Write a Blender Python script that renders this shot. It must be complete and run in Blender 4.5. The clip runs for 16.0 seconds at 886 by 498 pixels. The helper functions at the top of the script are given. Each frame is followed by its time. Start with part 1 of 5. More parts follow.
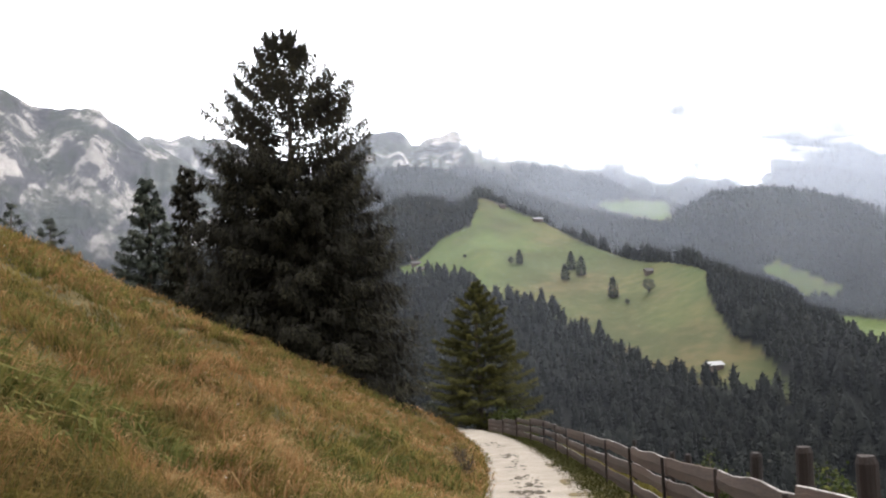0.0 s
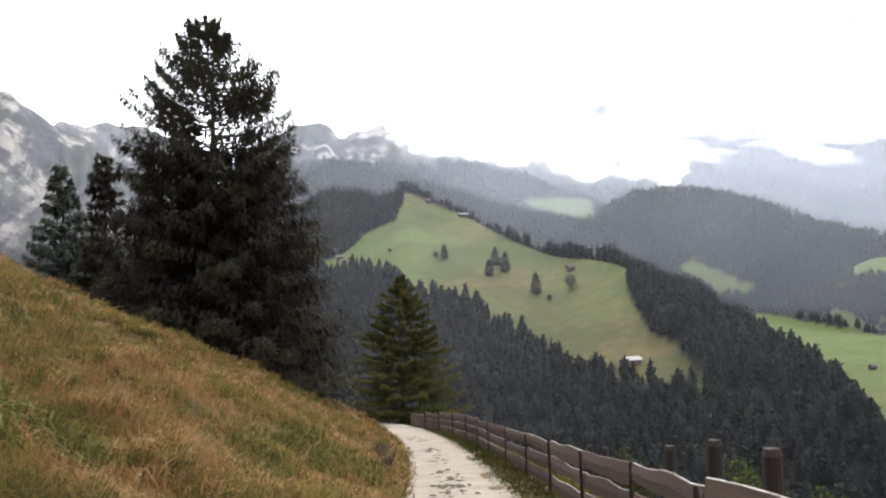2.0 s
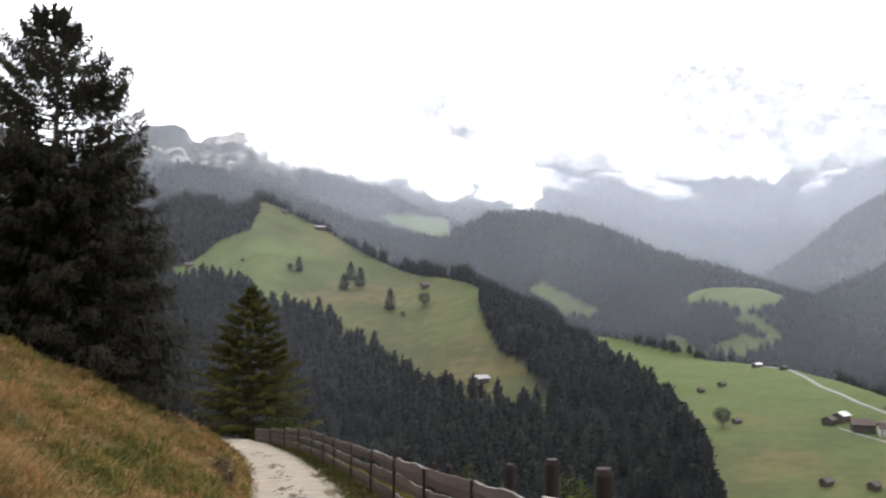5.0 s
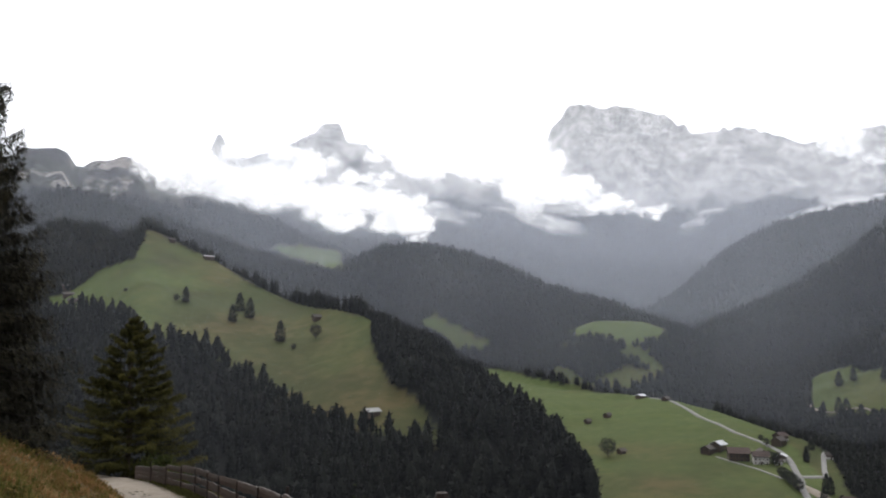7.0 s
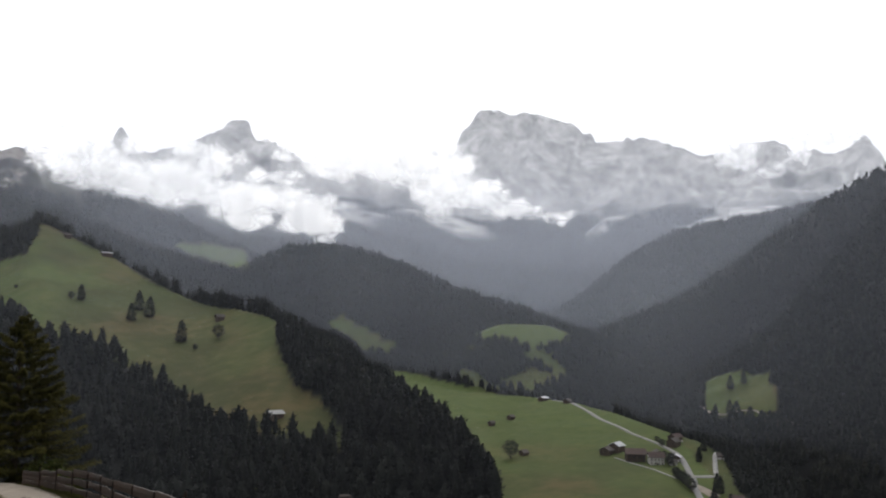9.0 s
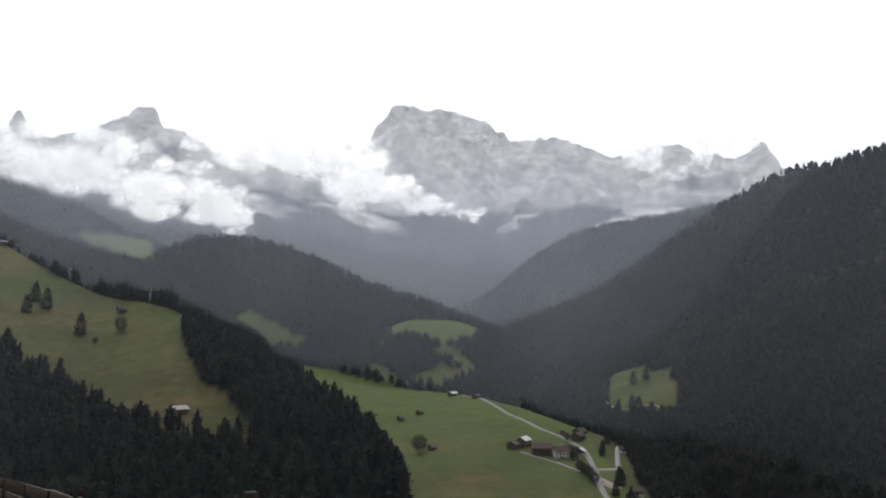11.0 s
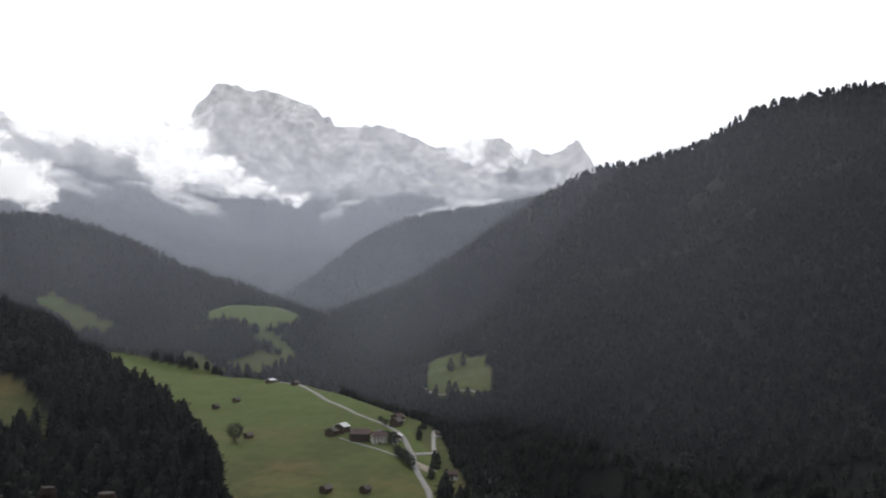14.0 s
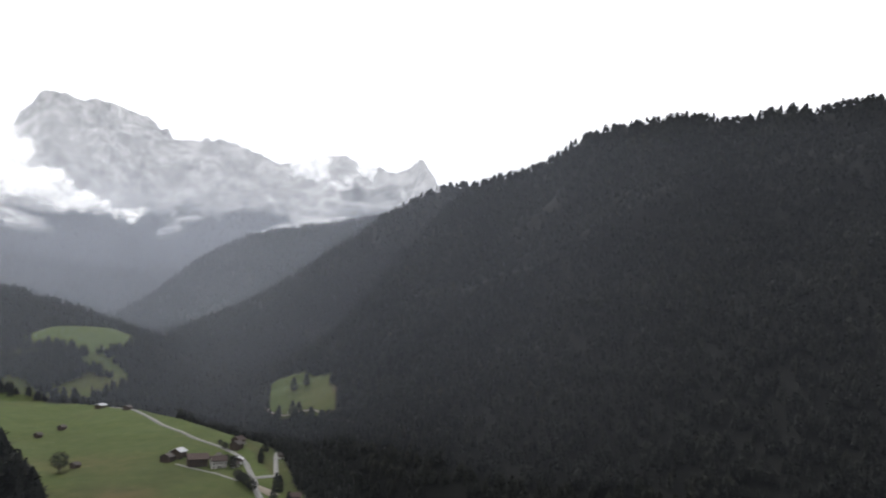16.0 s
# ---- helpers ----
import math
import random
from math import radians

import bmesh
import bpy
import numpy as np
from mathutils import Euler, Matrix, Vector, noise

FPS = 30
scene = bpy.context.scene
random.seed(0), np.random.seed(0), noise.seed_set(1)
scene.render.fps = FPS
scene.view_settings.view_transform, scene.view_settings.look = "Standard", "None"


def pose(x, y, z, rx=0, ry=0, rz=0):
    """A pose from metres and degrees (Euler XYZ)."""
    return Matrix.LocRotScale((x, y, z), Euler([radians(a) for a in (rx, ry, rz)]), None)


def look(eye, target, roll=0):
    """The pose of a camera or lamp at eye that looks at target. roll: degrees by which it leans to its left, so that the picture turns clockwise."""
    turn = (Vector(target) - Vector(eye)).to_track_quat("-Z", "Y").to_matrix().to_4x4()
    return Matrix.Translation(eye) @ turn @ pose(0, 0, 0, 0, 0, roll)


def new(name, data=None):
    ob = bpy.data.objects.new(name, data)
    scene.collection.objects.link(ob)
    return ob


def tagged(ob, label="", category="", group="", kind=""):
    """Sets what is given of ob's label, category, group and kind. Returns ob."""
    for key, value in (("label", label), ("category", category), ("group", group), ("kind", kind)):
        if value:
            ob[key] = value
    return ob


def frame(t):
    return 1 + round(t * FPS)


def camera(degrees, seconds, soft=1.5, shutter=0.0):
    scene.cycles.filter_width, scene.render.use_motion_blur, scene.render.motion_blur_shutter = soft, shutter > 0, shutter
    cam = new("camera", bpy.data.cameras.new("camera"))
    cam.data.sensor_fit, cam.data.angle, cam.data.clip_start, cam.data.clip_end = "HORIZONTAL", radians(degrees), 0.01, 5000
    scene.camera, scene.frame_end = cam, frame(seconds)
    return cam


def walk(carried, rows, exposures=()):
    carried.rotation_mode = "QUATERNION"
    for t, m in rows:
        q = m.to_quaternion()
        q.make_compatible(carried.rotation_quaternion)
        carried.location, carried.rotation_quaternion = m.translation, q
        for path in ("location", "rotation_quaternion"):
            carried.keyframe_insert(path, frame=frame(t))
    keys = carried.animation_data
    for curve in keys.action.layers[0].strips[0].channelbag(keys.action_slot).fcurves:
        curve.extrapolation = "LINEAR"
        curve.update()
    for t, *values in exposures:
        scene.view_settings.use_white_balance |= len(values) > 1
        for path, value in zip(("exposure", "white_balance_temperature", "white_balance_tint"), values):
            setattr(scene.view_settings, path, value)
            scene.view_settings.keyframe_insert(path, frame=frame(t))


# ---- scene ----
cam = camera(54.54, 16.0, 2.0, 0.5)
EYE = 1.65  # the eye over the track
WALK = [
    (0.0, pose(-0.012, 0, EYE + 0.000, 92.46, 2.60, -0.02)),
    (0.5, pose(-0.009, 0, EYE + 0.001, 92.24, 2.46, -1.20)),
    (1.0, pose(-0.006, 0, EYE + 0.003, 92.07, 2.43, -2.52)),
    (1.5, pose(-0.003, 0, EYE + 0.005, 91.96, 2.50, -3.74)),
    (2.0, pose(0.000, 0, EYE + 0.006, 91.89, 1.98, -5.04)),
    (2.5, pose(0.000, 0, EYE + 0.009, 91.85, 1.42, -6.32)),
    (3.0, pose(0.000, 0, EYE + 0.012, 91.85, 0.83, -7.68)),
    (3.5, pose(0.006, 0, EYE + 0.014, 91.90, 0.34, -9.07)),
    (4.0, pose(0.012, 0, EYE + 0.016, 92.00, -0.35, -10.72)),
    (4.5, pose(0.020, 0, EYE + 0.017, 92.16, -0.01, -12.29)),
    (5.0, pose(0.029, 0, EYE + 0.019, 92.78, -0.34, -14.70)),
    (5.2, pose(0.032, 0, EYE + 0.020, 93.40, -0.40, -16.09)),
    (7.3, pose(0.034, 0, EYE + 0.020, 95.05, -0.55, -22.60)),
    (7.5, pose(0.034, 0, EYE + 0.020, 95.06, -0.55, -23.25)),
    (8.0, pose(0.034, 0, EYE + 0.021, 95.06, -0.78, -24.94)),
    (8.5, pose(0.034, 0, EYE + 0.021, 95.09, -0.75, -26.46)),
    (9.0, pose(0.035, 0, EYE + 0.021, 95.21, -1.18, -28.02)),
    (11.5, pose(0.037, 0, EYE + 0.021, 94.92, -1.78, -35.53)),
    (12.0, pose(0.037, 0, EYE + 0.021, 94.81, -2.03, -37.17)),
    (12.5, pose(0.037, 0, EYE + 0.021, 94.66, -2.20, -38.81)),
    (13.0, pose(0.038, 0, EYE + 0.021, 94.56, -2.17, -41.16)),
    (13.5, pose(0.038, 0, EYE + 0.022, 94.52, -2.04, -43.45)),
    (14.0, pose(0.039, 0, EYE + 0.022, 94.55, -2.15, -45.77)),
    (14.5, pose(0.039, 0, EYE + 0.022, 95.02, -2.15, -48.05)),
    (15.0, pose(0.039, 0, EYE + 0.022, 95.31, -2.15, -50.47)),
    (15.5, pose(0.040, 0, EYE + 0.022, 95.68, -1.67, -52.77)),
    (16.0, pose(0.040, 0, EYE + 0.022, 96.06, -1.41, -56.05)),
]
EXPOSURES = [(0.0, 1.15), (2.0, 1.15), (4.0, 1.05), (5.2, 0.75), (7.5, -0.15), (9.0, -0.31), (12.0, -0.38), (14.0, -0.25), (16.0, -0.14)]
walk(cam, WALK, EXPOSURES)

# ---- sky and sun ----
world = bpy.data.worlds.new("sky")
scene.world = world
world.use_nodes = True
wn, wl = world.node_tree.nodes, world.node_tree.links
wn.clear()
sky = wn.new("ShaderNodeTexSky")
sky.sky_type, sky.sun_disc = "NISHITA", False
SUN_AZ, SUN_EL = 28.0, 42.0
sky.sun_elevation, sky.sun_rotation = radians(SUN_EL), radians(SUN_AZ)
over = wn.new("ShaderNodeMix")
over.data_type = "RGBA"
over.inputs["Factor"].default_value = 0.85
wl.new(sky.outputs["Color"], over.inputs["A"])
# cloud cover, brighter round the veiled sun
way = wn.new("ShaderNodeTexCoord")
toward = wn.new("ShaderNodeVectorMath")
toward.operation = "DOT_PRODUCT"
toward.inputs[1].default_value = [math.sin(radians(SUN_AZ)) * math.cos(radians(SUN_EL)), math.cos(radians(SUN_AZ)) * math.cos(radians(SUN_EL)), math.sin(radians(SUN_EL))]
wl.new(way.outputs["Generated"], toward.inputs[0])
glow = wn.new("ShaderNodeMapRange")
glow.interpolation_type = "SMOOTHSTEP"
for key, value in (("From Min", -0.6), ("From Max", 1.0), ("To Min", 5.0), ("To Max", 25.0)):
    glow.inputs[key].default_value = value
wl.new(toward.outputs["Value"], glow.inputs["Value"])
cover = wn.new("ShaderNodeVectorMath")
cover.operation = "SCALE"
cover.inputs[0].default_value = (0.985, 0.99, 1.02)
wl.new(glow.outputs["Result"], cover.inputs["Scale"])
wl.new(cover.outputs["Vector"], over.inputs["B"])
back = wn.new("ShaderNodeBackground")
back.inputs["Strength"].default_value = 0.1
wl.new(over.outputs["Result"], back.inputs["Color"])
wout = wn.new("ShaderNodeOutputWorld")
wl.new(back.outputs["Background"], wout.inputs["Surface"])

sun = new("sun", bpy.data.lights.new("sun", "SUN"))
sun.data.energy, sun.data.angle, sun.data.color = 1.0, radians(12), (1.0, 0.95, 0.87)
sun_way = Vector((math.sin(radians(SUN_AZ)) * math.cos(radians(SUN_EL)), math.cos(radians(SUN_AZ)) * math.cos(radians(SUN_EL)), math.sin(radians(SUN_EL))))
sun.matrix_world = look(sun_way * 300, (0, 0, 0))
scene.cycles.transparent_max_bounces = 24

# ---- the lie of the land (numbers below are metres from the eye; world z = height + EYE) ----
def lattice(ix, iy, seed):
    n = (ix.astype(np.int64) * 374761393 + iy.astype(np.int64) * 668265263 + seed * 974634777) & 0x7FFFFFFF
    n = ((n ^ (n >> 13)) * 1274126177) & 0x7FFFFFFF
    return ((n ^ (n >> 16)) & 0xFFFF) / 65535.0


def value_noise(x, y, seed=0):
    ix, iy = np.floor(x), np.floor(y)
    fx, fy = x - ix, y - iy
    fx, fy = fx * fx * (3 - 2 * fx), fy * fy * (3 - 2 * fy)
    a, b = lattice(ix, iy, seed), lattice(ix + 1, iy, seed)
    c, d = lattice(ix, iy + 1, seed), lattice(ix + 1, iy + 1, seed)
    return (a + (b - a) * fx) * (1 - fy) + (c + (d - c) * fx) * fy


def fbm(x, y, size, octaves=4, seed=0):
    out, amp, total = 0, 1.0, 0.0
    for k in range(octaves):
        out = out + amp * value_noise(x / size * 2**k + 17.3 * k, y / size * 2**k - 9.1 * k, seed + k)
        total, amp = total + amp, amp * 0.5
    return out / total * 2 - 1


def ridged(x, y, size, octaves=4, seed=0):
    out, amp, total = 0, 1.0, 0.0
    for k in range(octaves):
        n = value_noise(x / size * 2**k + 31.7 * k, y / size * 2**k + 5.9 * k, seed + k)
        out = out + amp * (1 - np.abs(2 * n - 1))
        total, amp = total + amp, amp * 0.5
    return out / total * 2 - 1


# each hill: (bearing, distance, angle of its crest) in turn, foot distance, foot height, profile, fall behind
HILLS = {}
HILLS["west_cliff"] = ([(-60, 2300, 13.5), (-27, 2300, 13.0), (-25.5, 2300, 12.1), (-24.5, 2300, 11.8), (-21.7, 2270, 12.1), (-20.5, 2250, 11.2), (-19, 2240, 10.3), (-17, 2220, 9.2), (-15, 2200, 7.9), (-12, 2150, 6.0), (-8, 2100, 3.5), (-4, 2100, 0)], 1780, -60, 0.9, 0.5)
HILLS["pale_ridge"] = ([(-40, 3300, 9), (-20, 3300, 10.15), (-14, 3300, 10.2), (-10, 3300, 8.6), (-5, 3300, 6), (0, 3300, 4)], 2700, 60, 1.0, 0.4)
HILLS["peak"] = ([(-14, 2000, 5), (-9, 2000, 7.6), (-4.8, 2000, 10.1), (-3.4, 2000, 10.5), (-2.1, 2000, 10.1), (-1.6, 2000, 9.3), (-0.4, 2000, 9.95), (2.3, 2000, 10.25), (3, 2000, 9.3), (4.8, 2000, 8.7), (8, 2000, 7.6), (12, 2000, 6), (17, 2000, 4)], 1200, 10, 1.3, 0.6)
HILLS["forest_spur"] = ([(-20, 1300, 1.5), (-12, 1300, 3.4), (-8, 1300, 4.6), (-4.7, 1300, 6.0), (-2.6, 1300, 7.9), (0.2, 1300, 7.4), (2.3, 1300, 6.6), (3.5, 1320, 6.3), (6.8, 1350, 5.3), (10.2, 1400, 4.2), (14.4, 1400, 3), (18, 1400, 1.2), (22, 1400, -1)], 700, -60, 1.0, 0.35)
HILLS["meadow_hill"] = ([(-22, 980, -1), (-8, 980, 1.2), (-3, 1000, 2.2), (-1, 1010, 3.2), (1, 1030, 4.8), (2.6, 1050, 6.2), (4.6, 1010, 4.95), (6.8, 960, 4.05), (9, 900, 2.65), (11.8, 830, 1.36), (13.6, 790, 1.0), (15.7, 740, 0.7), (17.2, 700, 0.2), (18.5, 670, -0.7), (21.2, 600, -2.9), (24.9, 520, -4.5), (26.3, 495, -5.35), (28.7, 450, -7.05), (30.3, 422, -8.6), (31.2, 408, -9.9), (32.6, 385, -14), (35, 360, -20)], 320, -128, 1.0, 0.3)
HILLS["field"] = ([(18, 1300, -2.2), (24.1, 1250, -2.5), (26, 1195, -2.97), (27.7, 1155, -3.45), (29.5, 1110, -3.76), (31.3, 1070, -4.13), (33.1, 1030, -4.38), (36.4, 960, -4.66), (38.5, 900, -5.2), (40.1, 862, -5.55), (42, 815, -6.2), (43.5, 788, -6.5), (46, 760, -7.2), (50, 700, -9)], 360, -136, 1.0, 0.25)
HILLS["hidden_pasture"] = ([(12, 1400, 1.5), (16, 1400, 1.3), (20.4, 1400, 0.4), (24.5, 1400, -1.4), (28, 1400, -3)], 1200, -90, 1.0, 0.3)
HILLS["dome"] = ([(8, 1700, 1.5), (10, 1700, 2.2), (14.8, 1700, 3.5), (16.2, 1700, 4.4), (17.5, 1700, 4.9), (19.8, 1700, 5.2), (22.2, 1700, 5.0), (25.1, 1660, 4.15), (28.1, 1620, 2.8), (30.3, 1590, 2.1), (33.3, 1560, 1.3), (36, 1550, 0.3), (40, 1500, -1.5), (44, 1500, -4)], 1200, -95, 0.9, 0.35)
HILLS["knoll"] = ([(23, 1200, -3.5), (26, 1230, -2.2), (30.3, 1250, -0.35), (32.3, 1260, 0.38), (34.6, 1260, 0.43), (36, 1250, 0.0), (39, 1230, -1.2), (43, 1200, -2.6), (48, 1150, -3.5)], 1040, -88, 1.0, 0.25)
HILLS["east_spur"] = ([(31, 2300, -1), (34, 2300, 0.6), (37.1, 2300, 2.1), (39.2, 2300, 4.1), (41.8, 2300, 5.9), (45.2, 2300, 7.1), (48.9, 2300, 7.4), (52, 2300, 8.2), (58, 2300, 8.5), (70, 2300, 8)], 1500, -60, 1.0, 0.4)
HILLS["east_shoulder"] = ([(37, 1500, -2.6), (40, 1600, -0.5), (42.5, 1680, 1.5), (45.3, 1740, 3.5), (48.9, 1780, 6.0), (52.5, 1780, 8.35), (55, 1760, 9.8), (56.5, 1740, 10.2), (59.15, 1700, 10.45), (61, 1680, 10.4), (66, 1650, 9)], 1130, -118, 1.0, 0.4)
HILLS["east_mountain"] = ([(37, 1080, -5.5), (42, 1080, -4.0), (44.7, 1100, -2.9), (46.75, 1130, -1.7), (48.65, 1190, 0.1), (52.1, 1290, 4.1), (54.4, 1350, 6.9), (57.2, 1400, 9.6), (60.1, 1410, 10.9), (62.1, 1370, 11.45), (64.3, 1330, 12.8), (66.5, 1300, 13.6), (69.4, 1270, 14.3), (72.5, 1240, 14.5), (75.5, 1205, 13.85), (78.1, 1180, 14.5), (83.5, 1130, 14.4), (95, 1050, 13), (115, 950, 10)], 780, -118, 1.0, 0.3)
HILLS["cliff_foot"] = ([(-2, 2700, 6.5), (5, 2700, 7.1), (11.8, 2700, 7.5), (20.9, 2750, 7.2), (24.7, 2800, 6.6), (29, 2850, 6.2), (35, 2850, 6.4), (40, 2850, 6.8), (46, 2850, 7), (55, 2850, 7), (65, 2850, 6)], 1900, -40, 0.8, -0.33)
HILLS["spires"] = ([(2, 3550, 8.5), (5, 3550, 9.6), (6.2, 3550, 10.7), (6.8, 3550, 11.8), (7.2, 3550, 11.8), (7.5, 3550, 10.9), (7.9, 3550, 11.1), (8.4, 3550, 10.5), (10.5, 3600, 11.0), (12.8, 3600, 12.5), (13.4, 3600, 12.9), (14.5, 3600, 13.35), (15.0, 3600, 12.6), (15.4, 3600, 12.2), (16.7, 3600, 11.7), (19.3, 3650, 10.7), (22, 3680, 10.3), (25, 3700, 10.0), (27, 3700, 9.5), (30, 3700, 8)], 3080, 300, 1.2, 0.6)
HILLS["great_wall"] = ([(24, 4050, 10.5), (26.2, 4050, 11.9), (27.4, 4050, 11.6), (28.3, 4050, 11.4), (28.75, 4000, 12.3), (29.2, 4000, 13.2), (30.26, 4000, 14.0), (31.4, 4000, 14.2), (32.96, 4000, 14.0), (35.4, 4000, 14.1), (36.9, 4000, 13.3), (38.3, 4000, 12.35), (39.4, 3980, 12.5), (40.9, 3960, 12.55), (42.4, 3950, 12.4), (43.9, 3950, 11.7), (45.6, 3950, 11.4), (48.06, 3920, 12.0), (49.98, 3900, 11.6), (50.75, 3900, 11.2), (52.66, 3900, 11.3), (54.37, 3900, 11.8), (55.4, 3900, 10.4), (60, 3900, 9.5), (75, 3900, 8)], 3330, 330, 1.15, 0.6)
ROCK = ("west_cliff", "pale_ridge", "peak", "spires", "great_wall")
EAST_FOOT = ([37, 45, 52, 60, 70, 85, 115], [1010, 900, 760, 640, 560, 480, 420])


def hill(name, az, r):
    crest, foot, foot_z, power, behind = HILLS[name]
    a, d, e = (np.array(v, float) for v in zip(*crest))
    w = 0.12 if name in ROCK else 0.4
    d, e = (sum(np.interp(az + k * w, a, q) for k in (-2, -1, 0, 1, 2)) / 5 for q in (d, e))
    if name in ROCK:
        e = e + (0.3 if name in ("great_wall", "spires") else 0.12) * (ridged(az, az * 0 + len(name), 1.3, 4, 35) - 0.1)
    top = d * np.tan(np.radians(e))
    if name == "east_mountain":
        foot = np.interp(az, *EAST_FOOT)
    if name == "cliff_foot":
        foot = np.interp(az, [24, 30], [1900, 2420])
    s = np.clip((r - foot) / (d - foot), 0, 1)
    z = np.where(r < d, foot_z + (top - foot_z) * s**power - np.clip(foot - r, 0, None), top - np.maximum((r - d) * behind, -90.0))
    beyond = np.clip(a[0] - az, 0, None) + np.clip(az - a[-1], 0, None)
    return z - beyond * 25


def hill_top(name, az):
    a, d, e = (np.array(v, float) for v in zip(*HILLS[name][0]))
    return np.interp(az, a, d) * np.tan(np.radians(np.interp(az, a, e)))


HALF = 1.12  # half the width of the track


def path_x(y):
    return np.interp(y, [-60, -20, 0, 6, 12, 18, 22.5, 29, 35, 41, 47, 52, 56, 61, 70, 90], [-2.0, -0.2, 0.6, 1.0, 1.35, 1.68, 1.97, 2.24, 2.23, 2.05, 1.73, 0.95, -0.3, -2.8, -8.4, -26])


def path_z(y):
    return -EYE - 0.158 * np.clip(y, -60, 16) - 0.142 * np.clip(y - 16, 0, 12) - 0.122 * np.clip(y - 28, 0, 27) - 0.1 * np.clip(y - 55, 0, 40)


def soft_plus(v, w):
    return w * np.logaddexp(0, v / w)


def near_land(x, y):
    """The slope that the track crosses: a steep bank on its west side, a drop on its east side."""
    c, z = path_x(y), path_z(y)
    left, right = np.clip(c - HALF - x, 0, None), np.clip(x - c - HALF, 0, None)
    rise = 0.55 * left + 0.12 * (1 - np.exp(-left / 0.4))
    rise = np.where(rise > 45, 45 + 18 * np.tanh((rise - 45) / 18), rise)
    edge = np.interp(x, [-60, -30, -13, -7, -4.5, -2, 0, 3], [20, 24, 27, 29.5, 36, 48, 60, 62])
    rise = rise - 0.52 * soft_plus(y - edge, 1.2) * np.clip(0.2 + left / 3, 0, 1)
    fall = 0.06 * right + 0.55 * soft_plus(right - 1.4, 0.3) - 0.55 * soft_plus(-1.4, 0.3)
    z = z + rise - fall - 0.42 * soft_plus(y - 62, 3)
    return z + 0.46 * np.clip(left, 0, 1) * fbm(x, y, 1.9, 3, 5) + 0.12 * np.clip(left, 0, 1) * fbm(x, y, 0.75, 2, 6) + 0.3 * np.clip(left / 3, 0, 1) * fbm(x, y, 7.0, 2, 9)


def land(x, y, rough=True):
    """Height of the ground against the eye."""
    x, y = np.asarray(x, float), np.asarray(y, float)
    r, az = np.hypot(x, y), np.degrees(np.arctan2(x, y))
    z = np.full(r.shape, -146.0) + 3 * fbm(x, y, 60, 2, 3)
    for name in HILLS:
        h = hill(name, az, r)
        if rough and name in ROCK:
            size, big, mid, small = {"west_cliff": (150, 0.09, 0.06, 0.03), "peak": (150, 0.12, 0.1, 0.05)}.get(name, (260, 0.12, 0.115, 0.08))
            along = np.radians(az) * 3000
            h = h + np.clip((h + 40) / 300, 0, 1) * np.clip((hill_top(name, az) - h) / 120, 0, 1) * (26 * ridged(along, r * 0.3, 130, 3, 45) + 12 * ridged(along, r * 0.4, 45, 2, 46))
            step = 85.0  # ledges and cliffs in turn
            u = (h + 30 * fbm(x, y, 400, 3, 48)) / step
            h = h + (0.55 if name in ("great_wall", "spires") else 0.0) * step * (np.clip((u - np.floor(u) - 0.2) / 0.6, 0, 1) - (u - np.floor(u))) * np.clip((h - 250) / 100, 0, 1)
            h = h + 0.6 * np.clip((h + 40) / 300, 0, 1) * (big * size * ridged(x, y, size, 3, 21) + mid * size * ridged(x, y, size * 0.33, 3, 25) + small * size * ridged(x, y, size * 0.15, 2, 27) - 0.11 * size)
        elif rough:
            if name == "east_mountain":
                h = h + 26 * np.clip((r - 650) / 250, 0, 1) * np.clip((1300 - r) / 250, 0.25, 1) * (ridged(x * 0.8 + y * 0.6, y * 0.35 - x * 0.3, 150, 3, 29) - 0.15)
            h = h + (30 * fbm(x, y, 230, 4, 15) if name == "cliff_foot" else 0) + 3.0 * np.clip((r - 380) / 500, 0, 2) * fbm(x, y, 90, 3, 13)
        z = np.maximum(z, h)
    near = near_land(x, y)
    return np.maximum(near, z) if rough is not None else near


# ---- helpers for meshes and materials ----
def arrays_mesh(name, verts, faces, attrs=None, smooth=False):
    """A mesh from arrays: verts (n, 3), faces (m, 3 or 4)."""
    me = bpy.data.meshes.new(name)
    verts, faces = np.asarray(verts, np.float32), np.asarray(faces, np.int32)
    n, k = faces.shape
    me.vertices.add(len(verts))
    me.vertices.foreach_set("co", verts.ravel())
    me.loops.add(n * k)
    me.loops.foreach_set("vertex_index", faces.ravel())
    me.polygons.add(n)
    me.polygons.foreach_set("loop_start", np.arange(0, n * k, k, dtype=np.int32))
    me.polygons.foreach_set("use_smooth", np.full(n, smooth))
    for key, values in (attrs or {}).items():
        me.attributes.new(key, "FLOAT", "POINT").data.foreach_set("value", np.asarray(values, np.float32))
    me.update(calc_edges=True)
    return me


def part(name, mesh, material, parent=None, label=""):
    """Links a mesh (or a bmesh) as one object under a thing."""
    if isinstance(mesh, bmesh.types.BMesh):
        bm, mesh = mesh, bpy.data.meshes.new(name)
        bm.to_mesh(mesh)
        bm.free()
    if material and not mesh.materials:
        mesh.materials.append(material)
    ob = new(name, mesh)
    ob.parent = parent
    return tagged(ob, label)


def thing(name, m, label, category, group="", kind=""):
    ob = new(name)
    ob.empty_display_size = 0.1
    ob.matrix_world = m
    return tagged(ob, label, category, group, kind)


